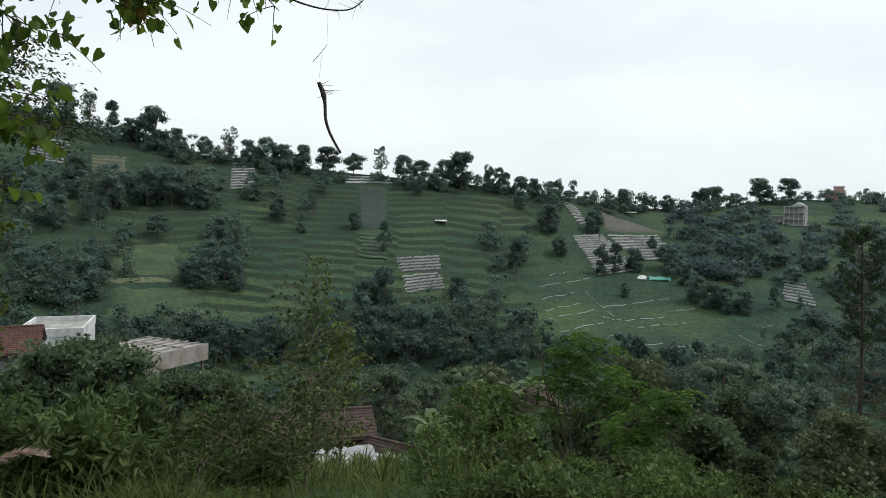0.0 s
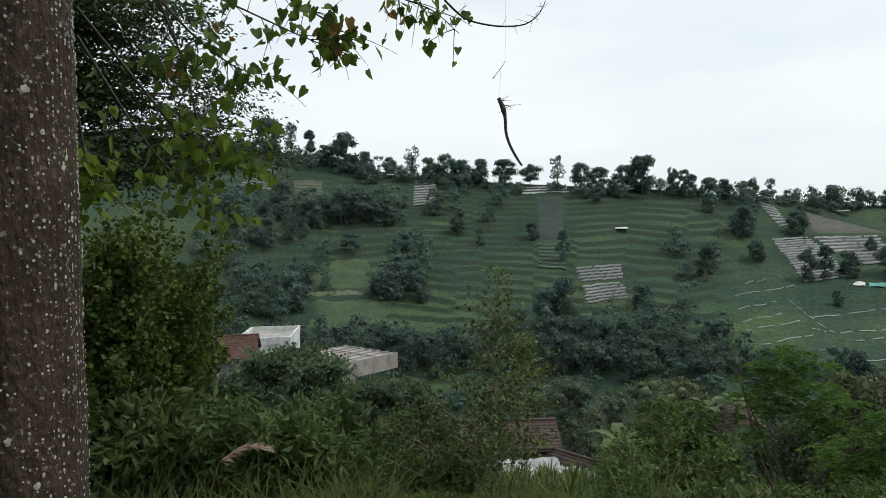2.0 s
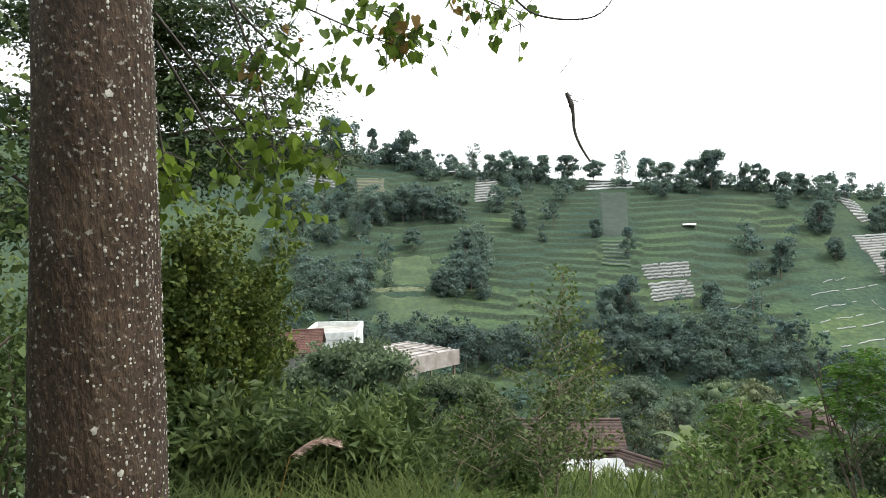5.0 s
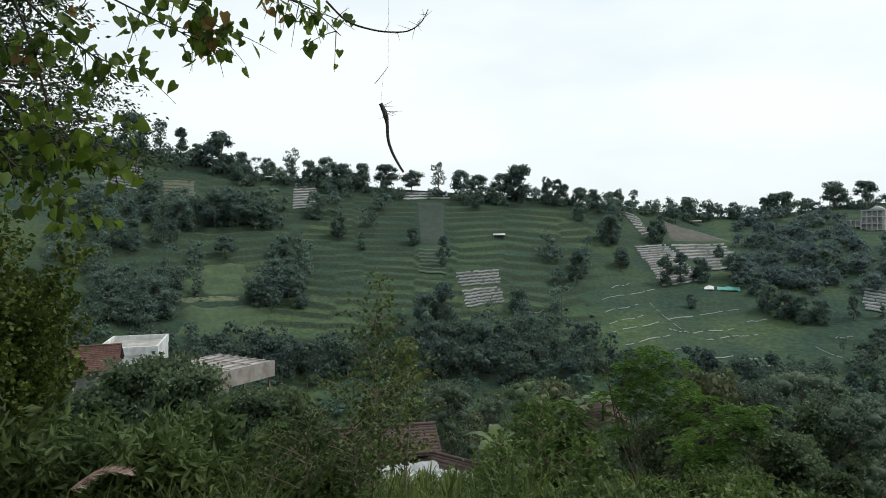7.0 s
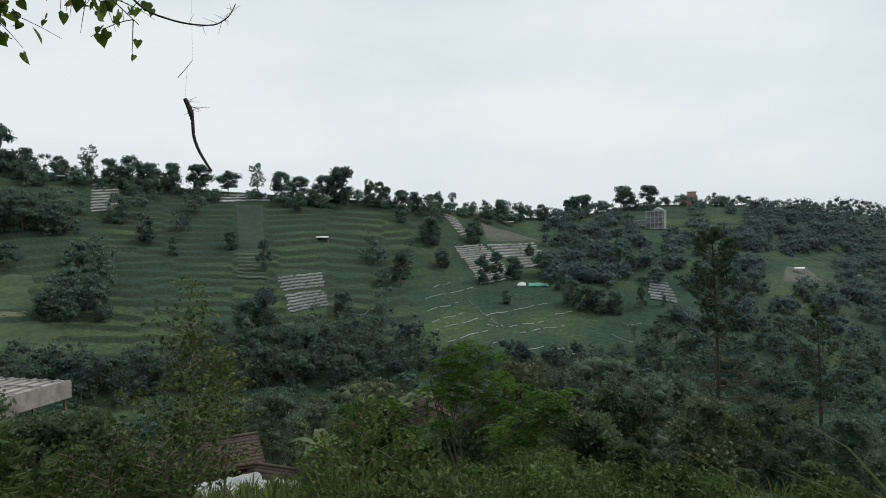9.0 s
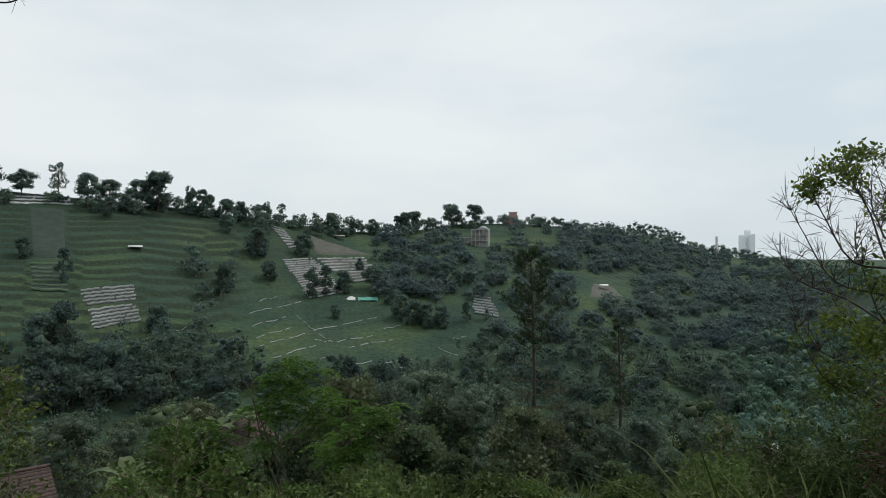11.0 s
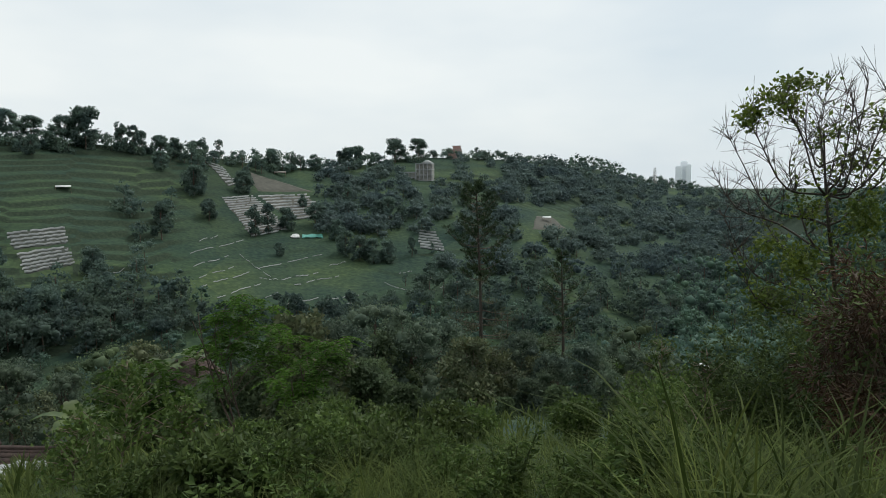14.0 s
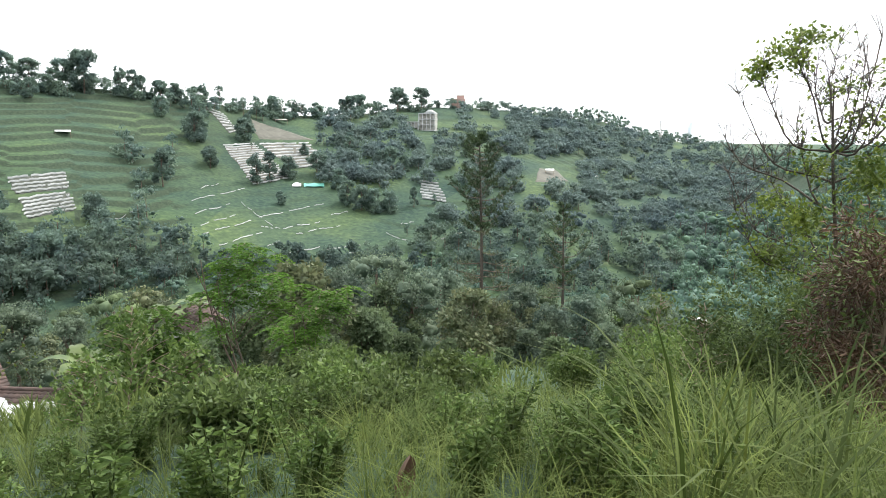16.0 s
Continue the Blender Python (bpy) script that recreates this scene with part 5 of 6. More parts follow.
# ---- half-bare tree at the far end of the sweep ----
def bare_tree():
    rng = rng_of(64)
    e = thing("half_bare_tree", "half-bare tree with grey branches and a few green tufts", "tree")
    base = np.array(spot(-66.5, 9.2))
    crest = seen(-64.6, 3.2, 9.2)
    u = np.linspace(0, 1, 14)[:, None]
    stem = (base - [0, 0, 0.3]) * (1 - u) + crest * u + np.array([0.16, 0, 0]) * np.sin(u * 5.0)
    part("trunk", [tube(stem, np.linspace(0.05, 0.01, 14), 8)], TWIG, e, soft=True)
    tips = [(-56.6, 0.6), (-57.5, -3.0), (-57.8, 3.0), (-59.0, 5.0), (-61.5, 6.0), (-63.0, 5.4), (-64.3, 6.4), (-65.6, 6.0), (-66.8, 6.6), (-68.2, 5.6), (-62.0, 1.0), (-60.2, -2.5), (-69.5, 4.5),
            (-58.2, -6.0), (-66.0, 5.0), (-63.8, 4.0), (-71.0, 5.0)]
    leaf_pts = []
    for k, (az, el) in enumerate(tips):
        tip = seen(az, el, 9.2 + rng.uniform(-0.7, 0.7))
        f = np.clip((tip[2] - rng.uniform(0.5, 1.2) - base[2]) / (crest[2] - base[2]), 0.15, 0.95)
        fork = stem[int(f * 13)]
        wood_ = []
        t = np.linspace(0, 1, 10)[:, None]
        mid = fork + (tip - fork) * [0.6, 0.6, 0.2] + rng.normal(size=3) * 0.12
        line = fork * (1 - t) ** 2 + 2 * mid * t * (1 - t) + tip * t ** 2
        line = line + np.array([0.12, 0.05, 0.1]) * np.sin(t * 6.3 + k) * np.sin(t * 3.14)
        wood_.append(tube(line, np.linspace(0.016, 0.0045, 10), 6))
        for _ in range(28):
            i = rng.integers(3, 10)
            d = rng.normal(size=3) * [0.2, 0.2, 0.12] + [0, 0, 0.26]
            d = d * rng.uniform(0.4, 1.1)
            s = np.linspace(0, 1, 5)[:, None]
            tw = line[i] + d * s + rng.normal(size=3) * 0.05 * s * s
            wood_.append(tube(tw, np.linspace(0.0055, 0.002, 5), 4))
            for _ in range(3):
                wood_.append(tube([tw[2], tw[2] + d * 0.35 + rng.normal(size=3) * 0.08], [0.003, 0.0014], 3))
        part("branch", wood_, TWIG, e)
        green = {3: 0.3, 4: 0.4, 10: 0.12, 11: 0.3, 14: 0.22, 15: 0.15, 12: 0.25, 13: 0.25}.get(k, 0.0)
        if green:
            n = int(520 * green)
            q = rng.uniform(0.9, 1.0, n) if k < 9 else rng.uniform(0.35, 1.0, n)
            leaf_pts.append(np.stack([np.interp(q, t[:, 0], line[:, i]) for i in range(3)], -1) + rng.normal(size=(n, 3)) * [0.09, 0.09, 0.07])
    low = np.stack([seen(rng.uniform(-72, -62.5), rng.uniform(-18, -7.0), rng.uniform(8.4, 9.8)) for _ in range(3800)])
    k = np.sin(low[:, 0] * 4.1) * np.cos(low[:, 2] * 3.7 + low[:, 1] * 2) + rng.uniform(-0.5, 0.5, len(low))
    leaf_pts.append(low[k > 0.15])
    for az, el, wide, n in [(-63.4, -2.5, 1.4, 160), (-66.5, 1.0, 1.4, 150), (-68.0, 4.0, 1.4, 130), (-60.6, -5.5, 1.2, 200), (-64.5, 3.2, 0.9, 60), (-59.6, 4.8, 0.8, 70), (-61.2, 6.0, 0.6, 50), (-61.0, -9.5, 1.6, 520), (-63.0, -6.5, 1.8, 560), (-67.0, -3.0, 2.2, 640), (-60.4, 6.1, 1.0, 150), (-61.8, 7.0, 1.0, 170), (-63.2, 6.9, 0.9, 120), (-59.0, 5.0, 0.7, 70)]:
        c = seen(az, el, 9.1)
        leaf_pts.append(c + rng.normal(size=(n, 3)) * [0.085 * wide, 0.1, 0.06 * wide])
    part("leaves", [leaf_chunk(np.concatenate(leaf_pts), 0.066, rng, None, -0.1, 0.28)], LEAF_VINE, e)


bare_tree()


def fern_bush():
    """The rust-brown dead shrub beside the half-bare tree."""
    rng = rng_of(65)
    p = spot(-68.9, 6.5)
    e = thing("dead_shrub", "rust-brown dried shrub above tall grass", "shrub", Matrix.Translation(p))
    q, d, c = crown_points(rng, 7000, 16, 0.75, 0.9, 1.5)
    part("stem", limbs_to(rng, (0, 0, -0.3), (0, 0, 1.6), c, 0.03), WOOD, e)
    part("dry_foliage", [leaf_chunk(q, 0.07, rng, d, 0.2, 0.12)], LEAF_DEAD, e)


LEAF_DEAD = foliage("dead_needles", (0.06, 0.035, 0.025), (0.14, 0.085, 0.06), 0.15, patch=1.0)
fern_bush()


# ---- grass ----
def blades(C, length, rng, wide=0.006, bend=0.6):
    """Curved blades in three lengths, seven corners each."""
    n = len(C)
    a = rng.uniform(0, 6.283, n)
    d = np.stack([np.cos(a), np.sin(a), 0 * a], -1)
    w = np.stack([-np.sin(a), np.cos(a), 0 * a], -1)
    L = (length * rng.uniform(0.55, 1.25, n))[:, None]
    k = (bend * rng.uniform(0.3, 1.5, n))[:, None]
    up = np.array([0, 0, 1.0])
    lean = rng.uniform(0, 0.35, n)[:, None]
    rows = []
    for t, f in ((0, 1.0), (0.4, 0.9), (0.75, 0.6), (1.0, 0.0)):
        mid = C + d * L * (lean * t + k * t * t * 0.6) + up * L * (t - 0.42 * k * t * t)
        rows += [mid - w * wide * f * L * 1.3, mid + w * wide * f * L * 1.3] if f else [mid]
    V = np.stack(rows, 1).reshape(-1, 3)
    b = np.arange(n)[:, None] * 7
    return [(V, np.concatenate([b + [0, 1, 3, 2], b + [2, 3, 5, 4]])), (np.zeros((0, 3)), b + [4, 5, 6])]


def grass_patch(name, label, n, a0, a1, r0, r1, length, seed, bend=0.7, wide=0.006):
    rng = rng_of(seed)
    az = rng.uniform(a0, a1, n)
    r = np.sqrt(rng.uniform(r0 ** 2, r1 ** 2, n))
    clump = np.sin(az * 1.7 + r * 3) * np.sin(r * 2.9 - az * 0.9)
    keep = clump + rng.uniform(-1, 1, n) > -0.35
    az, r, clump = az[keep], r[keep], clump[keep]
    C = np.stack([-np.sin(np.radians(az)) * r, np.cos(np.radians(az)) * r, height(az, r) - 0.03], -1)
    ob = part(name, blades(C, length * (0.8 + 0.3 * clump), rng, wide, bend), GRASS)
    return tagged(ob, label, "grass", kind="stuff")


grass_patch("tall_grass", "tall arching green grass on the edge of the slope", 12000, -74, -26, 2.4, 6.0, 0.56, 71, 1.15, 0.0036)
grass_patch("tall_grass", "dense tall grass beside the half-bare tree", 7000, -76, -52, 2.6, 6.5, 0.95, 77, 1.1, 0.0032)
grass_patch("tall_grass", "fresh green grass under the big tree", 11000, 16, 52, 2.6, 5.4, 0.85, 72, 1.1, 0.0035)
grass_patch("tall_grass", "knee-high grass among the weeds", 4200, -30, 6, 2.3, 6.0, 0.5, 90, 1.0, 0.0036)
grass_patch("short_grass", "short weedy green grass on the slope", 30000, -62, 22, 2.2, 14, 0.4, 73, 0.9, 0.008)
grass_patch("reed_grass", "long bright reed blades standing over the grass", 420, -76, -55, 2.6, 5.0, 1.35, 74, 0.9, 0.0055)
grass_patch("reed_grass", "long bright reed blades over the shrubs", 60, -8, -5.5, 6.5, 7.0, 0.8, 75, 0.25, 0.012)
grass_patch("short_grass", "short green grass at the viewer's feet", 12000, -180, 180, 0.5, 4.0, 0.22, 78, 0.9, 0.012)
grass_patch("rough_grass", "rough grass round the sheds", 7000, -16, 14, 12, 28, 0.7, 79, 0.7, 0.03)
grass_patch("rough_grass", "rough grass on the slope down to the valley", 15000, -64, 16, 11, 60, 0.8, 84, 0.7, 0.03)
grass_patch("rough_grass", "rough green grass behind the viewer", 5000, 60, 290, 2.0, 7.0, 0.35, 76, 0.8)


def plume(az, el, r, length, tilt, label, seed):
    rng = rng_of(seed)
    e = thing("grass_plume", label, "grass plume", None, "grass plumes")
    head = seen(az, el, r)
    g = np.array(spot(az + 3, r - 0.1))
    t = np.linspace(0, 1, 9)[:, None]
    side = np.array([way(az)[1], -way(az)[0], 0])
    stem = g * (1 - t) + head * t + np.array([0, 0, 0.12]) * np.sin(t * 3.14)
    part("stem", [tube(stem, 0.0025, 4)], LEAF_DRY, e)
    s = np.linspace(0, 1, 14)[:, None]
    spine = head + side * length * s * math.cos(tilt) + np.array([0, 0, 1.0]) * length * (s * math.sin(tilt) - 0.55 * s * s)
    n = 420
    q = rng.uniform(0, 1, n)
    C = np.stack([np.interp(q, s[:, 0], spine[:, i]) for i in range(3)], -1)
    part("plume", [leaf_chunk(C, 0.045, rng, np.tile(unit(spine[-1] - spine[0]) * 1.6, (n, 1)), 0.2, 0.03, 0.0)], PLUME, e)


plume(29.6, -18.0, 3.4, 0.3, 0.7, "arched pinkish grass plume in the grass", 81)


def frond_tree(seed, label, az, r, tips, girth=0.035):
    """A young feathery tree: thin bare stems, arching limbs and long drooping fronds in layers."""
    rng = rng_of(seed)
    e = thing("feathery_tree", label, "tree", None, "feathery trees")
    base = np.array(spot(az, r))
    top = max(seen(a, el, r)[2] for a, el in tips)
    stems = []
    for k in range(3):
        f = base + [rng.uniform(-0.3, 0.3), rng.uniform(-0.3, 0.3), -0.3]
        c = np.array([base[0] + rng.uniform(-0.9, 0.9), base[1] + rng.uniform(-0.4, 0.4), top - rng.uniform(0.2, 1.0)])
        t = np.linspace(0, 1, 9)[:, None]
        line = f * (1 - t) + c * t + np.array([0.14, 0, 0]) * np.sin(t * 4 + k)
        stems.append(line)
        part("trunk", [tube(line, np.linspace(girth, girth * 0.35, 9), 7)], BARK, e, soft=True)
    twigs, pts, outs = [], [], []
    for n, (a, el) in enumerate(tips):
        tip = seen(a, el, r + rng.uniform(-0.7, 0.7))
        stem = stems[n % 3]
        f = int(np.clip((tip[2] - 0.7 - base[2]) / (top - base[2]), 0.45, 0.97) * 8)
        s0 = stem[f]
        t = np.linspace(0, 1, 8)[:, None]
        limb = s0 * (1 - t) + tip * t + np.array([0, 0, 0.3]) * np.sin(t * 3.14)
        twigs.append(tube(limb, np.linspace(girth * 0.4, 0.006, 8), 4))
        for _ in range(15):
            k = rng.integers(3, 8)
            b = rng.uniform(0, 6.283)
            d = unit(unit(tip - s0) * 0.8 + np.array([math.cos(b), math.sin(b), 0]))
            d[2] = 0.1
            side = unit(np.cross(d, [0, 0, 1.0]))
            L = rng.uniform(0.45, 0.85)
            u = np.linspace(0, 1, 17)[:, None]
            spine = limb[k] + d * L * u + np.array([0, 0, -0.42]) * L * u * u
            twigs.append(tube(spine[::4], [0.005, 0.004, 0.003, 0.003, 0.002], 3))
            for s in (-1, 1):
                for q in (0.0, 0.06):
                    pts.append(spine[2:] + side * s * q)
                    outs.append(np.tile(side * s * 2.2 + d * 0.9, (15, 1)))
    tagged(part("branching", twigs, BARK, e), kind="stuff")
    part("leaves", [leaf_chunk(np.concatenate(pts), 0.1, rng, np.concatenate(outs), 0.35, 0.16, 0.02, 0.5)], LEAF_FRESH, e)


frond_tree(66, "bright green feathery tree with drooping tiers", -16.0, 19.0,
           [(-16.8, -9.3), (-18.3, -9.6), (-19.8, -10.2), (-15.2, -10.6), (-17.4, -11.0), (-19.8, -11.8), (-15.0, -12.2), (-20.8, -12.4), (-18.0, -12.8), (-21.8, -12.9), (-16.2, -12.0), (-13.9, -13.0),
            (-22.8, -13.6), (-13.2, -14.6), (-20.0, -14.4), (-17.4, -9.2)])
frond_tree(67, "low bright green feathery tree on the slope", -22.0, 17.0,
           [(-23.8, -13.4), (-22.6, -14.6), (-21.0, -15.4), (-24.8, -14.4), (-19.4, -16.0), (-22.0, -16.6), (-25.6, -13.2), (-23.6, -16.0)])
frond_tree(68, "low bright green feathery tree beside the hut", -9.0, 16.0,
           [(-6.6, -15.6), (-8.0, -15.0), (-9.8, -15.6), (-6.0, -17.0), (-8.8, -17.2), (-10.8, -16.6), (-11.6, -15.0), (-12.6, -16.4), (-7.4, -14.2), (-10.0, -13.9)])


def banana(az, el, r, size, seed):
    """A banana plant: a soft stem and broad arching ribbed leaves."""
    rng = rng_of(seed)
    top = seen(az, el, r)
    g = float(height(az, r))
    e = thing("banana_plant", "banana plant with broad torn leaves among shrubs", "plant", None, "banana plants")
    crest = top - [0, 0, size * 0.7]
    part("stem", [tube([(top[0], top[1], g - 0.2), crest], [0.13, 0.07], 8)], LEAF_BRIGHT, e)
    for k in range(8):
        a = k * 0.8 + rng.uniform(-0.3, 0.3)
        d = np.array([math.cos(a), math.sin(a), 0])
        side = np.array([-d[1], d[0], 0])
        t = np.linspace(0, 1, 9)[:, None]
        L = size * rng.uniform(0.8, 1.2)
        rib = crest + d * L * t * 0.9 + np.array([0, 0, L]) * (rng.uniform(0.6, 1.0) * t - 0.75 * t * t)
        w = (0.17 * np.sin(np.clip(t * 1.05 + 0.02, 0, 1) * 3.14) ** 0.6 * size * (1 + 0.25 * rng.normal(size=t.shape)))
        V = np.concatenate([rib, rib + side * w + [0, 0, 0.05], rib - side * w + [0, 0, 0.05]])
        i = np.arange(8)[:, None]
        F = np.concatenate([i + [0, 1, 10, 9], i + [1, 0, 18, 19]])
        part("leaf", [(V, F)], LEAF_BANANA, e)


LEAF_BANANA = foliage("banana_leaves", (0.1, 0.15, 0.06), (0.17, 0.22, 0.1), 0.4, 0.4, patch=2.0)
banana(-13.6, -12.6, 41, 1.7, 85)
banana(-11.0, -13.2, 40, 1.6, 86)
banana(-4.6, -15.6, 26, 1.5, 87)
banana(-5.6, -18.0, 24, 1.3, 88)
banana(-1.0, -21.6, 18, 1.2, 89)


def curled_leaf():
    """A large dry curled leaf caught in the grass."""
    p = seen(-30.4, -29.5, 3.3)
    e = thing("dry_leaf", "large curled dry brown leaf caught in grass", "leaf", Matrix.Translation(Vector(p)) @ Matrix.Rotation(0.5, 4, "Y"))
    s, t = np.meshgrid(np.linspace(-1, 1, 9), np.linspace(0, 1, 12), indexing="ij")
    w = 0.05 * np.sin(t * 3.0) ** 0.7 + 0.002
    V = np.stack([np.sin(s * 1.9) * w, np.cos(s * 1.9) * w + 0.04 * t * t, 0.26 * t - 0.13 + 0.006 * np.sin(s * 9 + t * 7)], -1).reshape(-1, 3)
    i, j = np.meshgrid(np.arange(8), np.arange(11), indexing="ij")
    F = np.stack([i * 12 + j, (i + 1) * 12 + j, (i + 1) * 12 + j + 1, i * 12 + j + 1], -1).reshape(-1, 4)
    part("blade", [(V, F)], LEAF_DEAD, e, soft=True)
    part("stalk", [tube([(0, 0, -0.13), (0.02, -0.01, -0.5)], [0.004, 0.003], 5)], LEAF_DEAD, e)


curled_leaf()


# ---- houses ----
def put(x, y, z, turn):
    return Matrix.Translation((x, y, z)) @ Matrix.Rotation(radians(turn), 4, "Z")


def window(parent, x0, z0, x1, z1, y, bars=1):
    """A window in the wall that faces -y."""
    w = part("window", box(x0, y - 0.04, z0, x1, y + 0.06, z1, 0), GLASSY, parent)
    for a, b, c, d in ((x0 - 0.08, z0 - 0.08, x0, z1 + 0.08), (x1, z0 - 0.08, x1 + 0.08, z1 + 0.08), (x0, z1, x1, z1 + 0.08), (x0, z0 - 0.08, x1, z0)):
        part("frame", box(a, y - 0.09, b, c, y + 0.05, d, 0), PAINT_WHITE, w)
    for k in range(bars):
        x = x0 + (k + 1) / (bars + 1) * (x1 - x0)
        part("mullion", box(x - 0.03, y - 0.08, z0, x + 0.03, y + 0.04, z1, 0), PAINT_WHITE, w)


def flat_house():
    """House with a flat, weathered sheet roof on a light frame; x runs left, y back from the near corner."""
    e = thing("house", "pale house with a battened weathered sheet roof among trees", "house", put(-12.45, 35.3, -5.85, -30) @ Matrix.Diagonal((0.92, 0.82, 1.0, 1.0)))
    part("wall", box(-4.6, 0.7, -8.5, -0.6, 5.0, -2.2), CONCRETE, e)
    part("wall", box(-4.6, 0.5, -2.2, -3.6, 5.0, -0.75), CONCRETE, e)
    roof = part("roof", box(-5.0, 0, -0.06, 0, 5.6, 0.03, 0.01), TARP, e, "weathered pale roof sheet")
    for k in range(7):
        x = -5.0 + k * 5.0 / 6
        part("batten", box(x - 0.05, 0.0, 0.035, x + 0.05, 5.6, 0.09, 0), GREYWOOD, roof)
    for y in (1.5, 3.4, 5.0):
        part("batten", box(-4.95, y - 0.05, 0.095, -0.05, y + 0.05, 0.14, 0), GREYWOOD, roof)
    for x0, y0, x1, y1 in ((-5.0, -0.06, 0.0, -0.01), (0.01, -0.06, 0.06, 5.6), (-5.06, -0.06, -5.01, 5.6)):
        part("fascia", box(x0, y0, -0.85, x1, y1, 0.05, 0), TARP, e, "sagging grey side sheet")
    for k, x in enumerate((-4.8, -2.5, -0.2)):
        for y in (0.15, 5.3):
            part("post", box(x - 0.06, y - 0.06, -2.2, x + 0.06, y + 0.06, -0.07, 0), WOOD, e)
    part("ledge", box(-4.8, 0.3, -2.35, 0.6, 5.2, -2.2), WOOD, e, "dark timber balcony deck")
    part("annex_wall", box(-0.5, 0.8, -5.0, 0.6, 4.8, -2.4), WOOD, e)
    window(e, -0.2, -4.0, 0.9, -2.8, 0.8, 1)
    window(e, -3.8, -4.2, -2.4, -2.9, 0.7, 1)
    # creeper along the balcony
    rng = rng_of(91)
    q = np.stack([rng.uniform(-5.4, 2.0, 8500), rng.uniform(-0.7, 0.35, 8500), -1.4 + rng.normal(size=8500) * 0.34], -1)
    vine = part("leaves", [leaf_chunk(q, 0.12, rng, None, 0.4)], LEAF_MID, thing("balcony_plants", "leafy creeper along the balcony", "plant", put(-12.45, 35.3, -5.85, -30) @ Matrix.Diagonal((0.92, 0.82, 1.0, 1.0))))
    return e


def parapet_house():
    """White house with a walled flat roof, beside a red tiled roof."""
    e = thing("house", "white house with a walled flat roof", "house", put(-22.3, 47.0, -5.75, 16) @ Matrix.Diagonal((0.84, 0.9, 0.95, 1.0)))
    part("wall", box(-2.8, 0, -8, 2.0, 6.8, -1.1), PAINT_WHITE, e)
    part("roof", box(-2.8, 0, -1.1, 2.0, 6.8, -0.9), CONCRETE, e)
    for x0, y0, x1, y1 in ((-2.85, -0.05, 2.05, 0.12), (-2.85, 6.7, 2.05, 6.85), (-2.85, 0.13, -2.68, 6.69), (1.88, 0.13, 2.05, 6.69)):
        part("parapet", box(x0, y0, -1.15, x1, y1, -0.5, 0.01), PAINT_WHITE, e)
    window(e, -1.8, -3.2, -0.4, -2.0, 0, 1)
    tiled_house(-23.7, 41.2, -6.5, 22, 6.2, 4.8, 1.2, 5.0, "house with a red clay-tiled roof", TILE, CONCRETE, 14)


def tiled_house(x, y, z, turn, wx, wy, rise, wall, label, cover, side, courses):
    """A gabled house; the ridge runs along x, z is the eaves' height."""
    e = thing("house", label, "house", put(x, y, z, turn))
    part("wall", box(-wx / 2 + 0.3, -wy / 2 + 0.3, -wall, wx / 2 - 0.3, wy / 2 - 0.3, -0.02), side, e)
    for s in (-1, 1):
        x0 = s * (wx / 2 - 0.36)
        part("gable", [(np.array([(x0, -wy / 2 + 0.3, 0.0), (x0, wy / 2 - 0.3, 0.0), (x0, 0, rise - 0.12), (x0 - s * 0.12, -wy / 2 + 0.3, 0.0), (x0 - s * 0.12, wy / 2 - 0.3, 0.0), (x0 - s * 0.12, 0, rise - 0.12)]),
                        np.array([(0, 1, 2), (5, 4, 3), (0, 3, 4), (0, 4, 1), (1, 4, 5), (1, 5, 2), (2, 5, 3), (2, 3, 0)]))], side, e)
    for s in (-1, 1):
        slope = part("roof_slope", [(np.array([(-wx / 2, s * wy / 2, -0.05), (wx / 2, s * wy / 2, -0.05), (wx / 2, 0, rise - 0.05), (-wx / 2, 0, rise - 0.05),
                                               (-wx / 2, s * wy / 2, -0.13), (wx / 2, s * wy / 2, -0.13), (wx / 2, 0, rise - 0.13), (-wx / 2, 0, rise - 0.13)]),
                                     np.array([(0, 1, 2, 3), (7, 6, 5, 4), (0, 4, 5, 1), (1, 5, 6, 2), (2, 6, 7, 3), (3, 7, 4, 0)]))], cover, e)
        n = max(6, int(wx / 0.22))
        for k in range(courses):
            t0, t1 = k / courses, (k + 1.12) / courses
            xs = np.linspace(-wx / 2 - 0.05, wx / 2 + 0.05, n * 3)
            up = 0.03 * np.abs(np.sin(np.arange(n * 3) / 3 * math.pi))
            a = np.stack([xs, 0 * xs + s * wy / 2 * (1 - t0), rise * t0 + 0.05 + up], -1)
            b = np.stack([xs, 0 * xs + s * wy / 2 * (1 - min(t1, 1)), rise * min(t1, 1) + 0.0 + up], -1)
            c = a - [0, 0, 0.06]
            V = np.concatenate([c, a, b])
            i = np.arange(n * 3 - 1)
            m = n * 3
            F = np.concatenate([np.stack([i, i + 1, i + m + 1, i + m], -1), np.stack([i + m, i + m + 1, i + 2 * m + 1, i + 2 * m], -1)])
            part("tile_course", [(V, F)], cover, slope)
    part("ridge_cap", [tube([(-wx / 2 - 0.06, 0, rise + 0.03), (wx / 2 + 0.06, 0, rise + 0.03)], 0.09, 8)], cover, e)
    window(e, -0.6, -1.7, 0.6, -0.7, -wy / 2 + 0.3, 1)
    return e


flat_house()
parapet_house()
q = seen(-12.4, -15.5, 42)
tiled_house(q[0], q[1], q[2], 35, 3.4, 3.6, 1.2, 3.0, "hut with a rusty red roof among trees", RUST, CONCRETE, 10)
q = seen(-1.0, -20.6, 27)
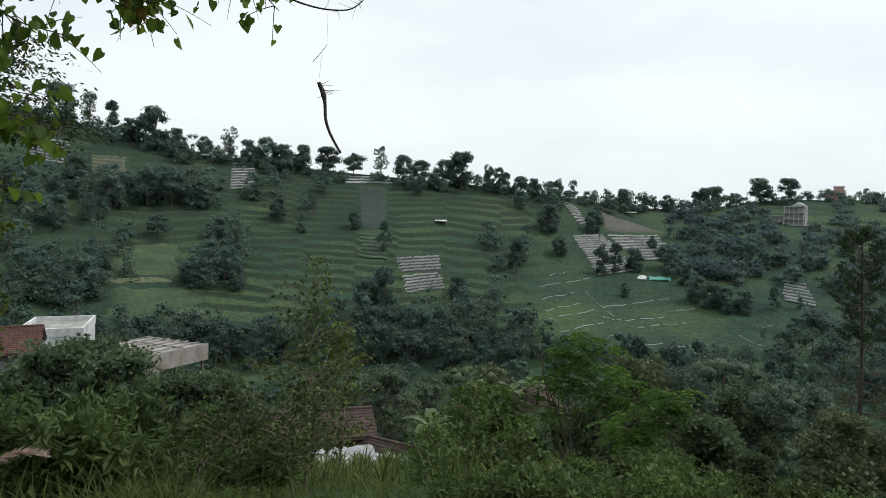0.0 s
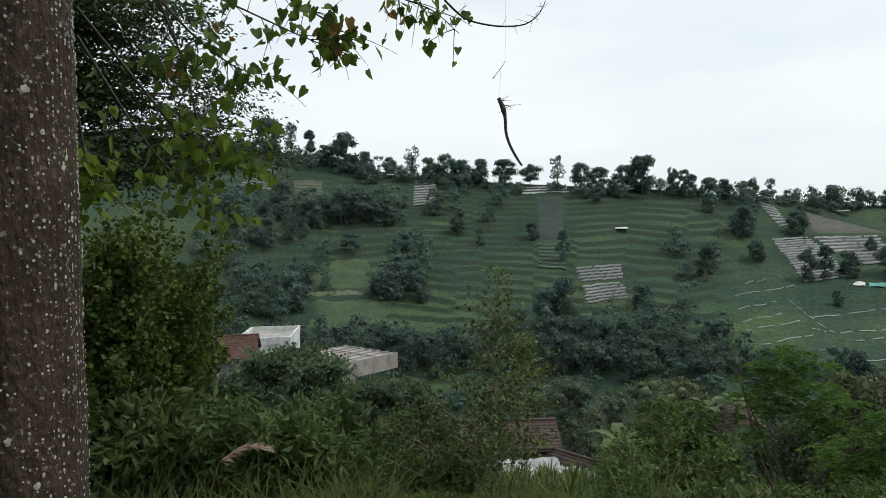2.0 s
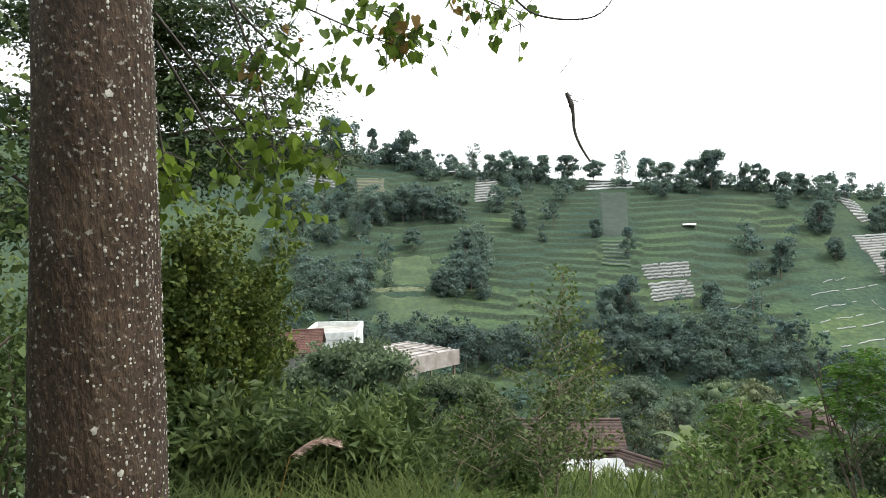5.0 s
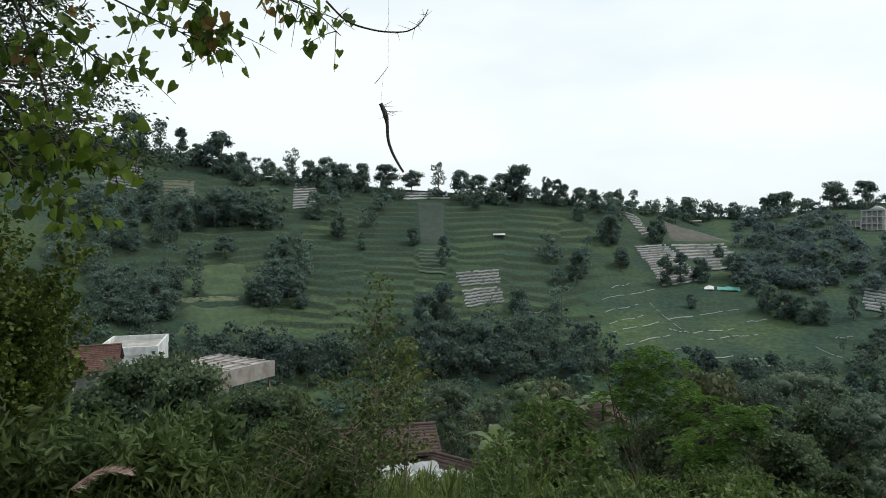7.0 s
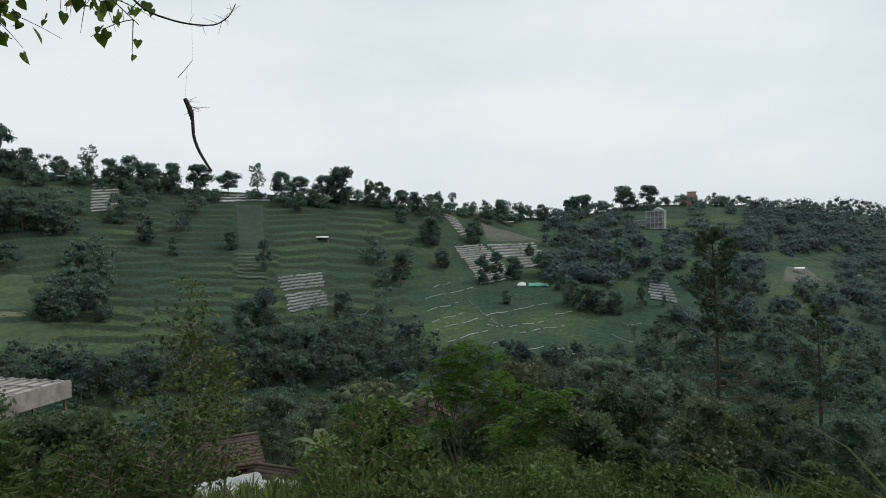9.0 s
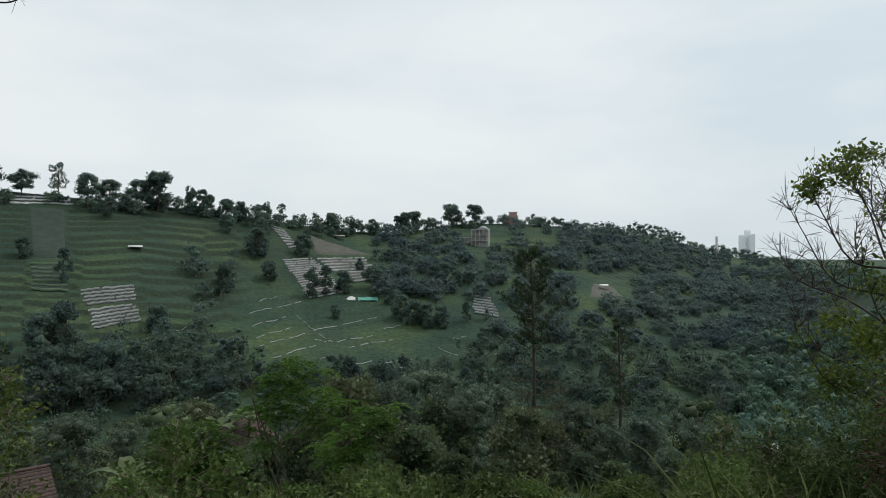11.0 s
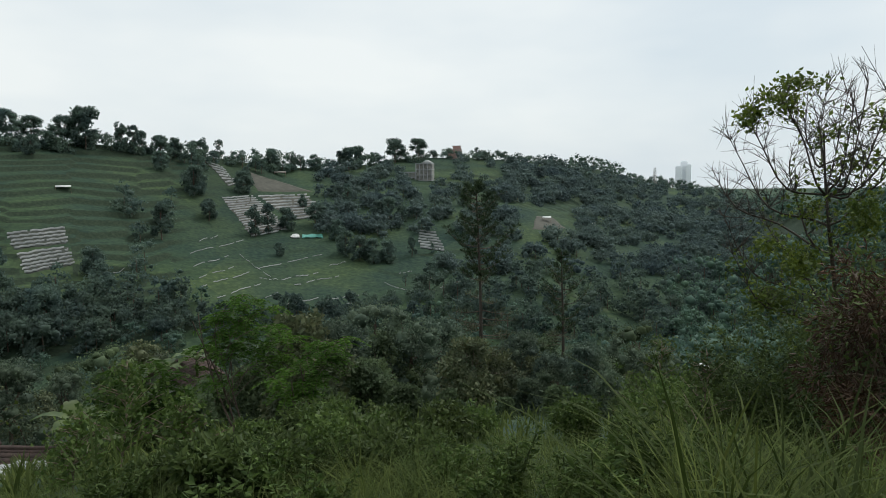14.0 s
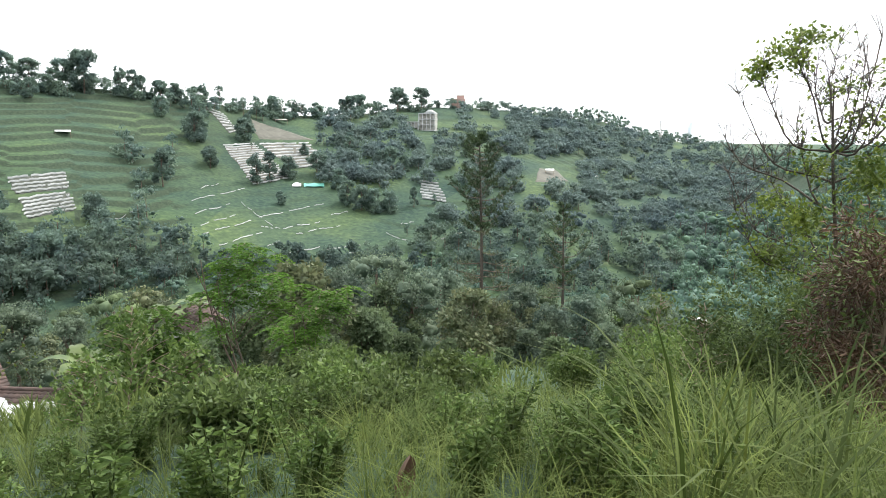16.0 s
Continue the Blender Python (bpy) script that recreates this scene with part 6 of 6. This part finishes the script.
tiled_house(q[0] - 0.4, q[1] + 0.5, q[2], -38, 4.6, 3.2, 0.9, 2.0, "low shed with a dark red roof", RUST, WOOD, 9)
q = seen(5.2, -17.6, 29)
tiled_house(q[0], q[1], q[2], 12, 4.4, 3.0, 0.8, 2.0, "low shed with a brown roof behind saplings", RUST, WOOD, 9)


def sheet(az, el, r, w, d, turn, label, mat, seed):
    """A crumpled plastic sheet lying over low things."""
    rng = rng_of(seed)
    x, y = np.meshgrid(np.linspace(-w / 2, w / 2, 16), np.linspace(-d / 2, d / 2, 12), indexing="ij")
    z = 0.12 * np.sin(x * 3 + seed) * np.cos(y * 2.6) + 0.05 * rng.normal(size=x.shape) - 0.06 * (x ** 2 + y ** 2)
    V = np.stack([x, y, z], -1).reshape(-1, 3)
    V = np.concatenate([V, V - [0, 0, 0.03]])
    i, j = np.meshgrid(np.arange(15), np.arange(11), indexing="ij")
    F = np.stack([i * 12 + j, (i + 1) * 12 + j, (i + 1) * 12 + j + 1, i * 12 + j + 1], -1).reshape(-1, 4)
    p = seen(az, el, r)
    e = thing("tarpaulin", label, "tarpaulin", put(p[0], p[1], p[2], turn) @ Matrix.Rotation(radians(14), 4, "X"), "tarpaulins")
    part("sheet", [(V, np.concatenate([F, F[:, ::-1] + 192]))], mat, e, soft=True)
    g = float(height(az, r))
    for sx in (-1, 1):
        for sy in (-1, 1):
            part("prop", box(sx * w * 0.42 - 0.04, sy * d * 0.4 - 0.04, min(g - p[2], -0.4), sx * w * 0.42 + 0.04, sy * d * 0.4 + 0.04, -0.1, 0), WOOD, e)


sheet(3.2, -19.9, 24, 2.4, 1.5, 10, "white crumpled plastic sheet over a shed", SHEETING, 3)
sheet(-0.6, -20.5, 23, 1.7, 1.3, -20, "white crumpled plastic sheet beside a shed", SHEETING, 4)
sheet(18.0, -18.0, 24, 1.2, 2.2, 30, "grey crumpled sheet below the house", TARP, 5)
sheet(-56.6, -15.0, 48, 0.8, 0.8, 10, "small white sheet roof in the valley", PAINT_WHITE, 7)
sheet(-57.0, -17.4, 42, 2.2, 1.6, 30, "white plastic sheet among valley shrubs", PAINT_WHITE, 8)


# ---- far buildings ----
def frame_building():
    """Unfinished three-storey white building on the far spur."""
    az = -33.0
    r = meet(az, 0.2)
    p = spot(az, r)
    e = thing("building", "pale unfinished three-storey building on the wooded spur", "building", put(p.x, p.y, p.z, -33 - 15) @ Matrix.Scale(0.78, 4))
    w, h, d = 9.0, 9.6, 7.0
    for k in range(3):
        part("floor_slab", box(-w / 2 - 6.5, 1.0, k * 2.8 - 1.0, -w / 2 - 0.05, d, k * 2.8 - 0.65, 0), PALE, e)
        for j in range(4 if k < 2 else 0):
            x = -w / 2 - 6.2 + j * 1.95
            part("column", box(x - 0.2, 1.05, k * 2.8 - 0.64, x + 0.2, 1.45, k * 2.8 + 1.79, 0), PALE, e)
    part("wall", box(-w / 2 - 6.4, 2.8, -1.6, -w / 2 - 0.06, d - 0.3, 4.5, 0), CONCRETE, e)
    for k in range(4):
        part("floor_slab", box(-w / 2, 0, k * 3.0, w / 2, d, k * 3.0 + 0.35, 0), PALE, e)
    for k in range(3):
        for j in range(5):
            x = -w / 2 + 0.25 + j * (w - 0.5) / 4
            part("column", box(x - 0.15, 0.05, k * 3.0 + 0.36, x + 0.15, 0.35, k * 3.0 + 2.99, 0), PALE, e)
        part("wall", box(-w / 2 + 0.1, 2.2, k * 3.0 + 0.36, w / 2 - 0.1, d - 0.2, k * 3.0 + 2.99, 0), CONCRETE, e)
    part("roof", [(np.array([(-w / 2 + 3, 0, 9.36), (w / 2, 0, 9.36), (w / 2 - 3, 0, 11.2), (-w / 2 + 3, d, 9.36), (w / 2, d, 9.36), (w / 2 - 3, d, 11.2)]),
                   np.array([(0, 1, 4, 3), (1, 2, 5, 4), (2, 0, 3, 5)])), (np.zeros((0, 3)), np.array([(0, 2, 1), (3, 4, 5)]))], PALE, e)


def ridge_house():
    az = -35.7
    r = ridge_at(az) - 2
    p = spot(az, r)
    e = thing("house", "pink flat-roofed house on the ridge", "house", put(p.x, p.y, p.z, -36) @ Matrix.Scale(0.8, 4))
    part("wall", box(-4.6, 0, -0.5, 4.6, 6, 5.0), PINK, e)
    part("upper_wall", box(-1.0, 0.5, 5.02, 4.0, 5.5, 7.2), PINK, e)
    part("roof", box(-4.9, -0.3, 5.0, 4.9, 6.3, 5.25, 0), CONCRETE, e)
    part("upper_roof", box(-1.3, 0.2, 7.21, 4.3, 5.8, 7.45, 0), CONCRETE, e)
    for x in (-3.6, -1.2, 1.2, 3.2):
        window(e, x - 0.6, 2.6, x + 0.6, 4.2, 0, 1)


def field_shed(az, el, w, label, mat):
    r = meet(az, el)
    p = spot(az, r)
    e = thing("field_shed", label, "shed", put(p.x, p.y, p.z, az), "field sheds")
    for x in (-w / 2 + 0.1, w / 2 - 0.1):
        for y in (0.1, 2.2):
            part("post", box(x - 0.06, y - 0.06, -0.6, x + 0.06, y + 0.06, 1.5 + 0.12 * y, 0), WOOD, e)
    part("roof", [(np.array([(-w / 2, 0, 1.5), (w / 2, 0, 1.5), (w / 2, 2.4, 1.9), (-w / 2, 2.4, 1.9), (-w / 2, 0, 1.62), (w / 2, 0, 1.62), (w / 2, 2.4, 2.02), (-w / 2, 2.4, 2.02)]),
                   np.array([(3, 2, 1, 0), (4, 5, 6, 7), (0, 1, 5, 4), (1, 2, 6, 5), (2, 3, 7, 6), (3, 0, 4, 7)]))], mat, e)


def teal_tarps():
    az = -22.8
    r = meet(az, -4.4)
    for k, (da, w, mat, label) in enumerate(((0.85, 2.6, PAINT_WHITE, "white sheet on the field edge"), (-0.6, 6.0, TEAL, "turquoise tarpaulin on the field edge"))):
        p = spot(az + da, r, 0.3)
        e = thing("tarpaulin", label, "tarpaulin", put(p.x, p.y, p.z, az), "field tarpaulins")
        x, y = np.meshgrid(np.linspace(-w / 2, w / 2, 14), np.linspace(-1.5, 1.5, 8), indexing="ij")
        z = 0.22 * y + 0.1 * np.sin(x * 2 + y) + 0.1 * np.cos(x / w * 3)
        V = np.stack([x, y, z], -1).reshape(-1, 3)
        i, j = np.meshgrid(np.arange(13), np.arange(7), indexing="ij")
        F = np.stack([i * 8 + j, (i + 1) * 8 + j, (i + 1) * 8 + j + 1, i * 8 + j + 1], -1).reshape(-1, 4)
        part("sheet", [(np.concatenate([V, V - [0, 0, 0.25]]), np.concatenate([F, F[:, ::-1] + 112]))], mat, e)


def lattice_mast():
    az = -52.4
    r = 540.0
    p = spot(az, r)
    top = EYE + r * math.tan(radians(1.05))
    e = thing("radio_mast", "slim lattice mast beyond the spur", "mast", put(p.x, p.y, p.z, 0))
    h = top - p.z
    for sx, sy in ((-1, -1), (1, -1), (1, 1), (-1, 1)):
        part("leg", [tube([(sx * 1.1, sy * 1.1, -1), (sx * 0.5, sy * 0.5, h)], 0.16, 5)], CONCRETE, e)
    for k in range(9):
        z0, z1 = k * h / 9, (k + 1) * h / 9
        a, b = 1.1 - 0.6 * z0 / h, 1.1 - 0.6 * z1 / h
        part("brace", [tube([(-a, -a, z0), (b, -b, z1)], 0.1, 4), tube([(a, -a, z0), (-b, -b, z1)], 0.1, 4)], CONCRETE, e)


def far_city():
    rng = rng_of(95)
    for az, el, w, r in [(-54.25, 1.1, 22, 2500), (-54.65, 1.45, 24, 2520), (-55.0, 1.2, 18, 2500)]:
        d = way(az) * r
        z = -60.0
        h = EYE + r * math.tan(radians(el)) - z
        e = thing("tower_block", "pale tower block in the hazy distance", "building", put(d[0], d[1], z, az), "far tower blocks")
        part("wall", box(-w / 2, 0, -2, w / 2, 18, h, 0.4), HAZEBLOCK, e)
        part("roof", box(-w / 2 + 2, 3, h + 0.02, w / 2 - 2, 15, h + 3.0, 0.2), HAZEBLOCK, e)
        # Window bands share the wall's haze colour, so they hardly show.
        for k in range(2, int(h / 9)):
            part("window", box(-w / 2 + 1.5, -0.4, k * 9.0, w / 2 - 1.5, 0.3, k * 9.0 + 3.0, 0), HAZEBLOCK, e)


frame_building()
ridge_house()
field_shed(-4.85, -0.25, 3.8, "small white-roofed shed on the terraces", PAINT_WHITE)
field_shed(14.9, 4.6, 3.6, "small pale shed near the ridge", PAINT_WHITE)
field_shed(-43.6, -3.5, 3.0, "small white hut on bare soil", PAINT_WHITE)
field_shed(-47.3, -4.0, 2.6, "small pale hut on the far slope", PAINT_WHITE)
field_shed(-20.9, 0.7, 4.5, "pale shed by the spur field", TARP)
field_shed(-41.0, 0.4, 4.0, "pale shed in the spur woods", TARP)
teal_tarps()
lattice_mast()
far_city()
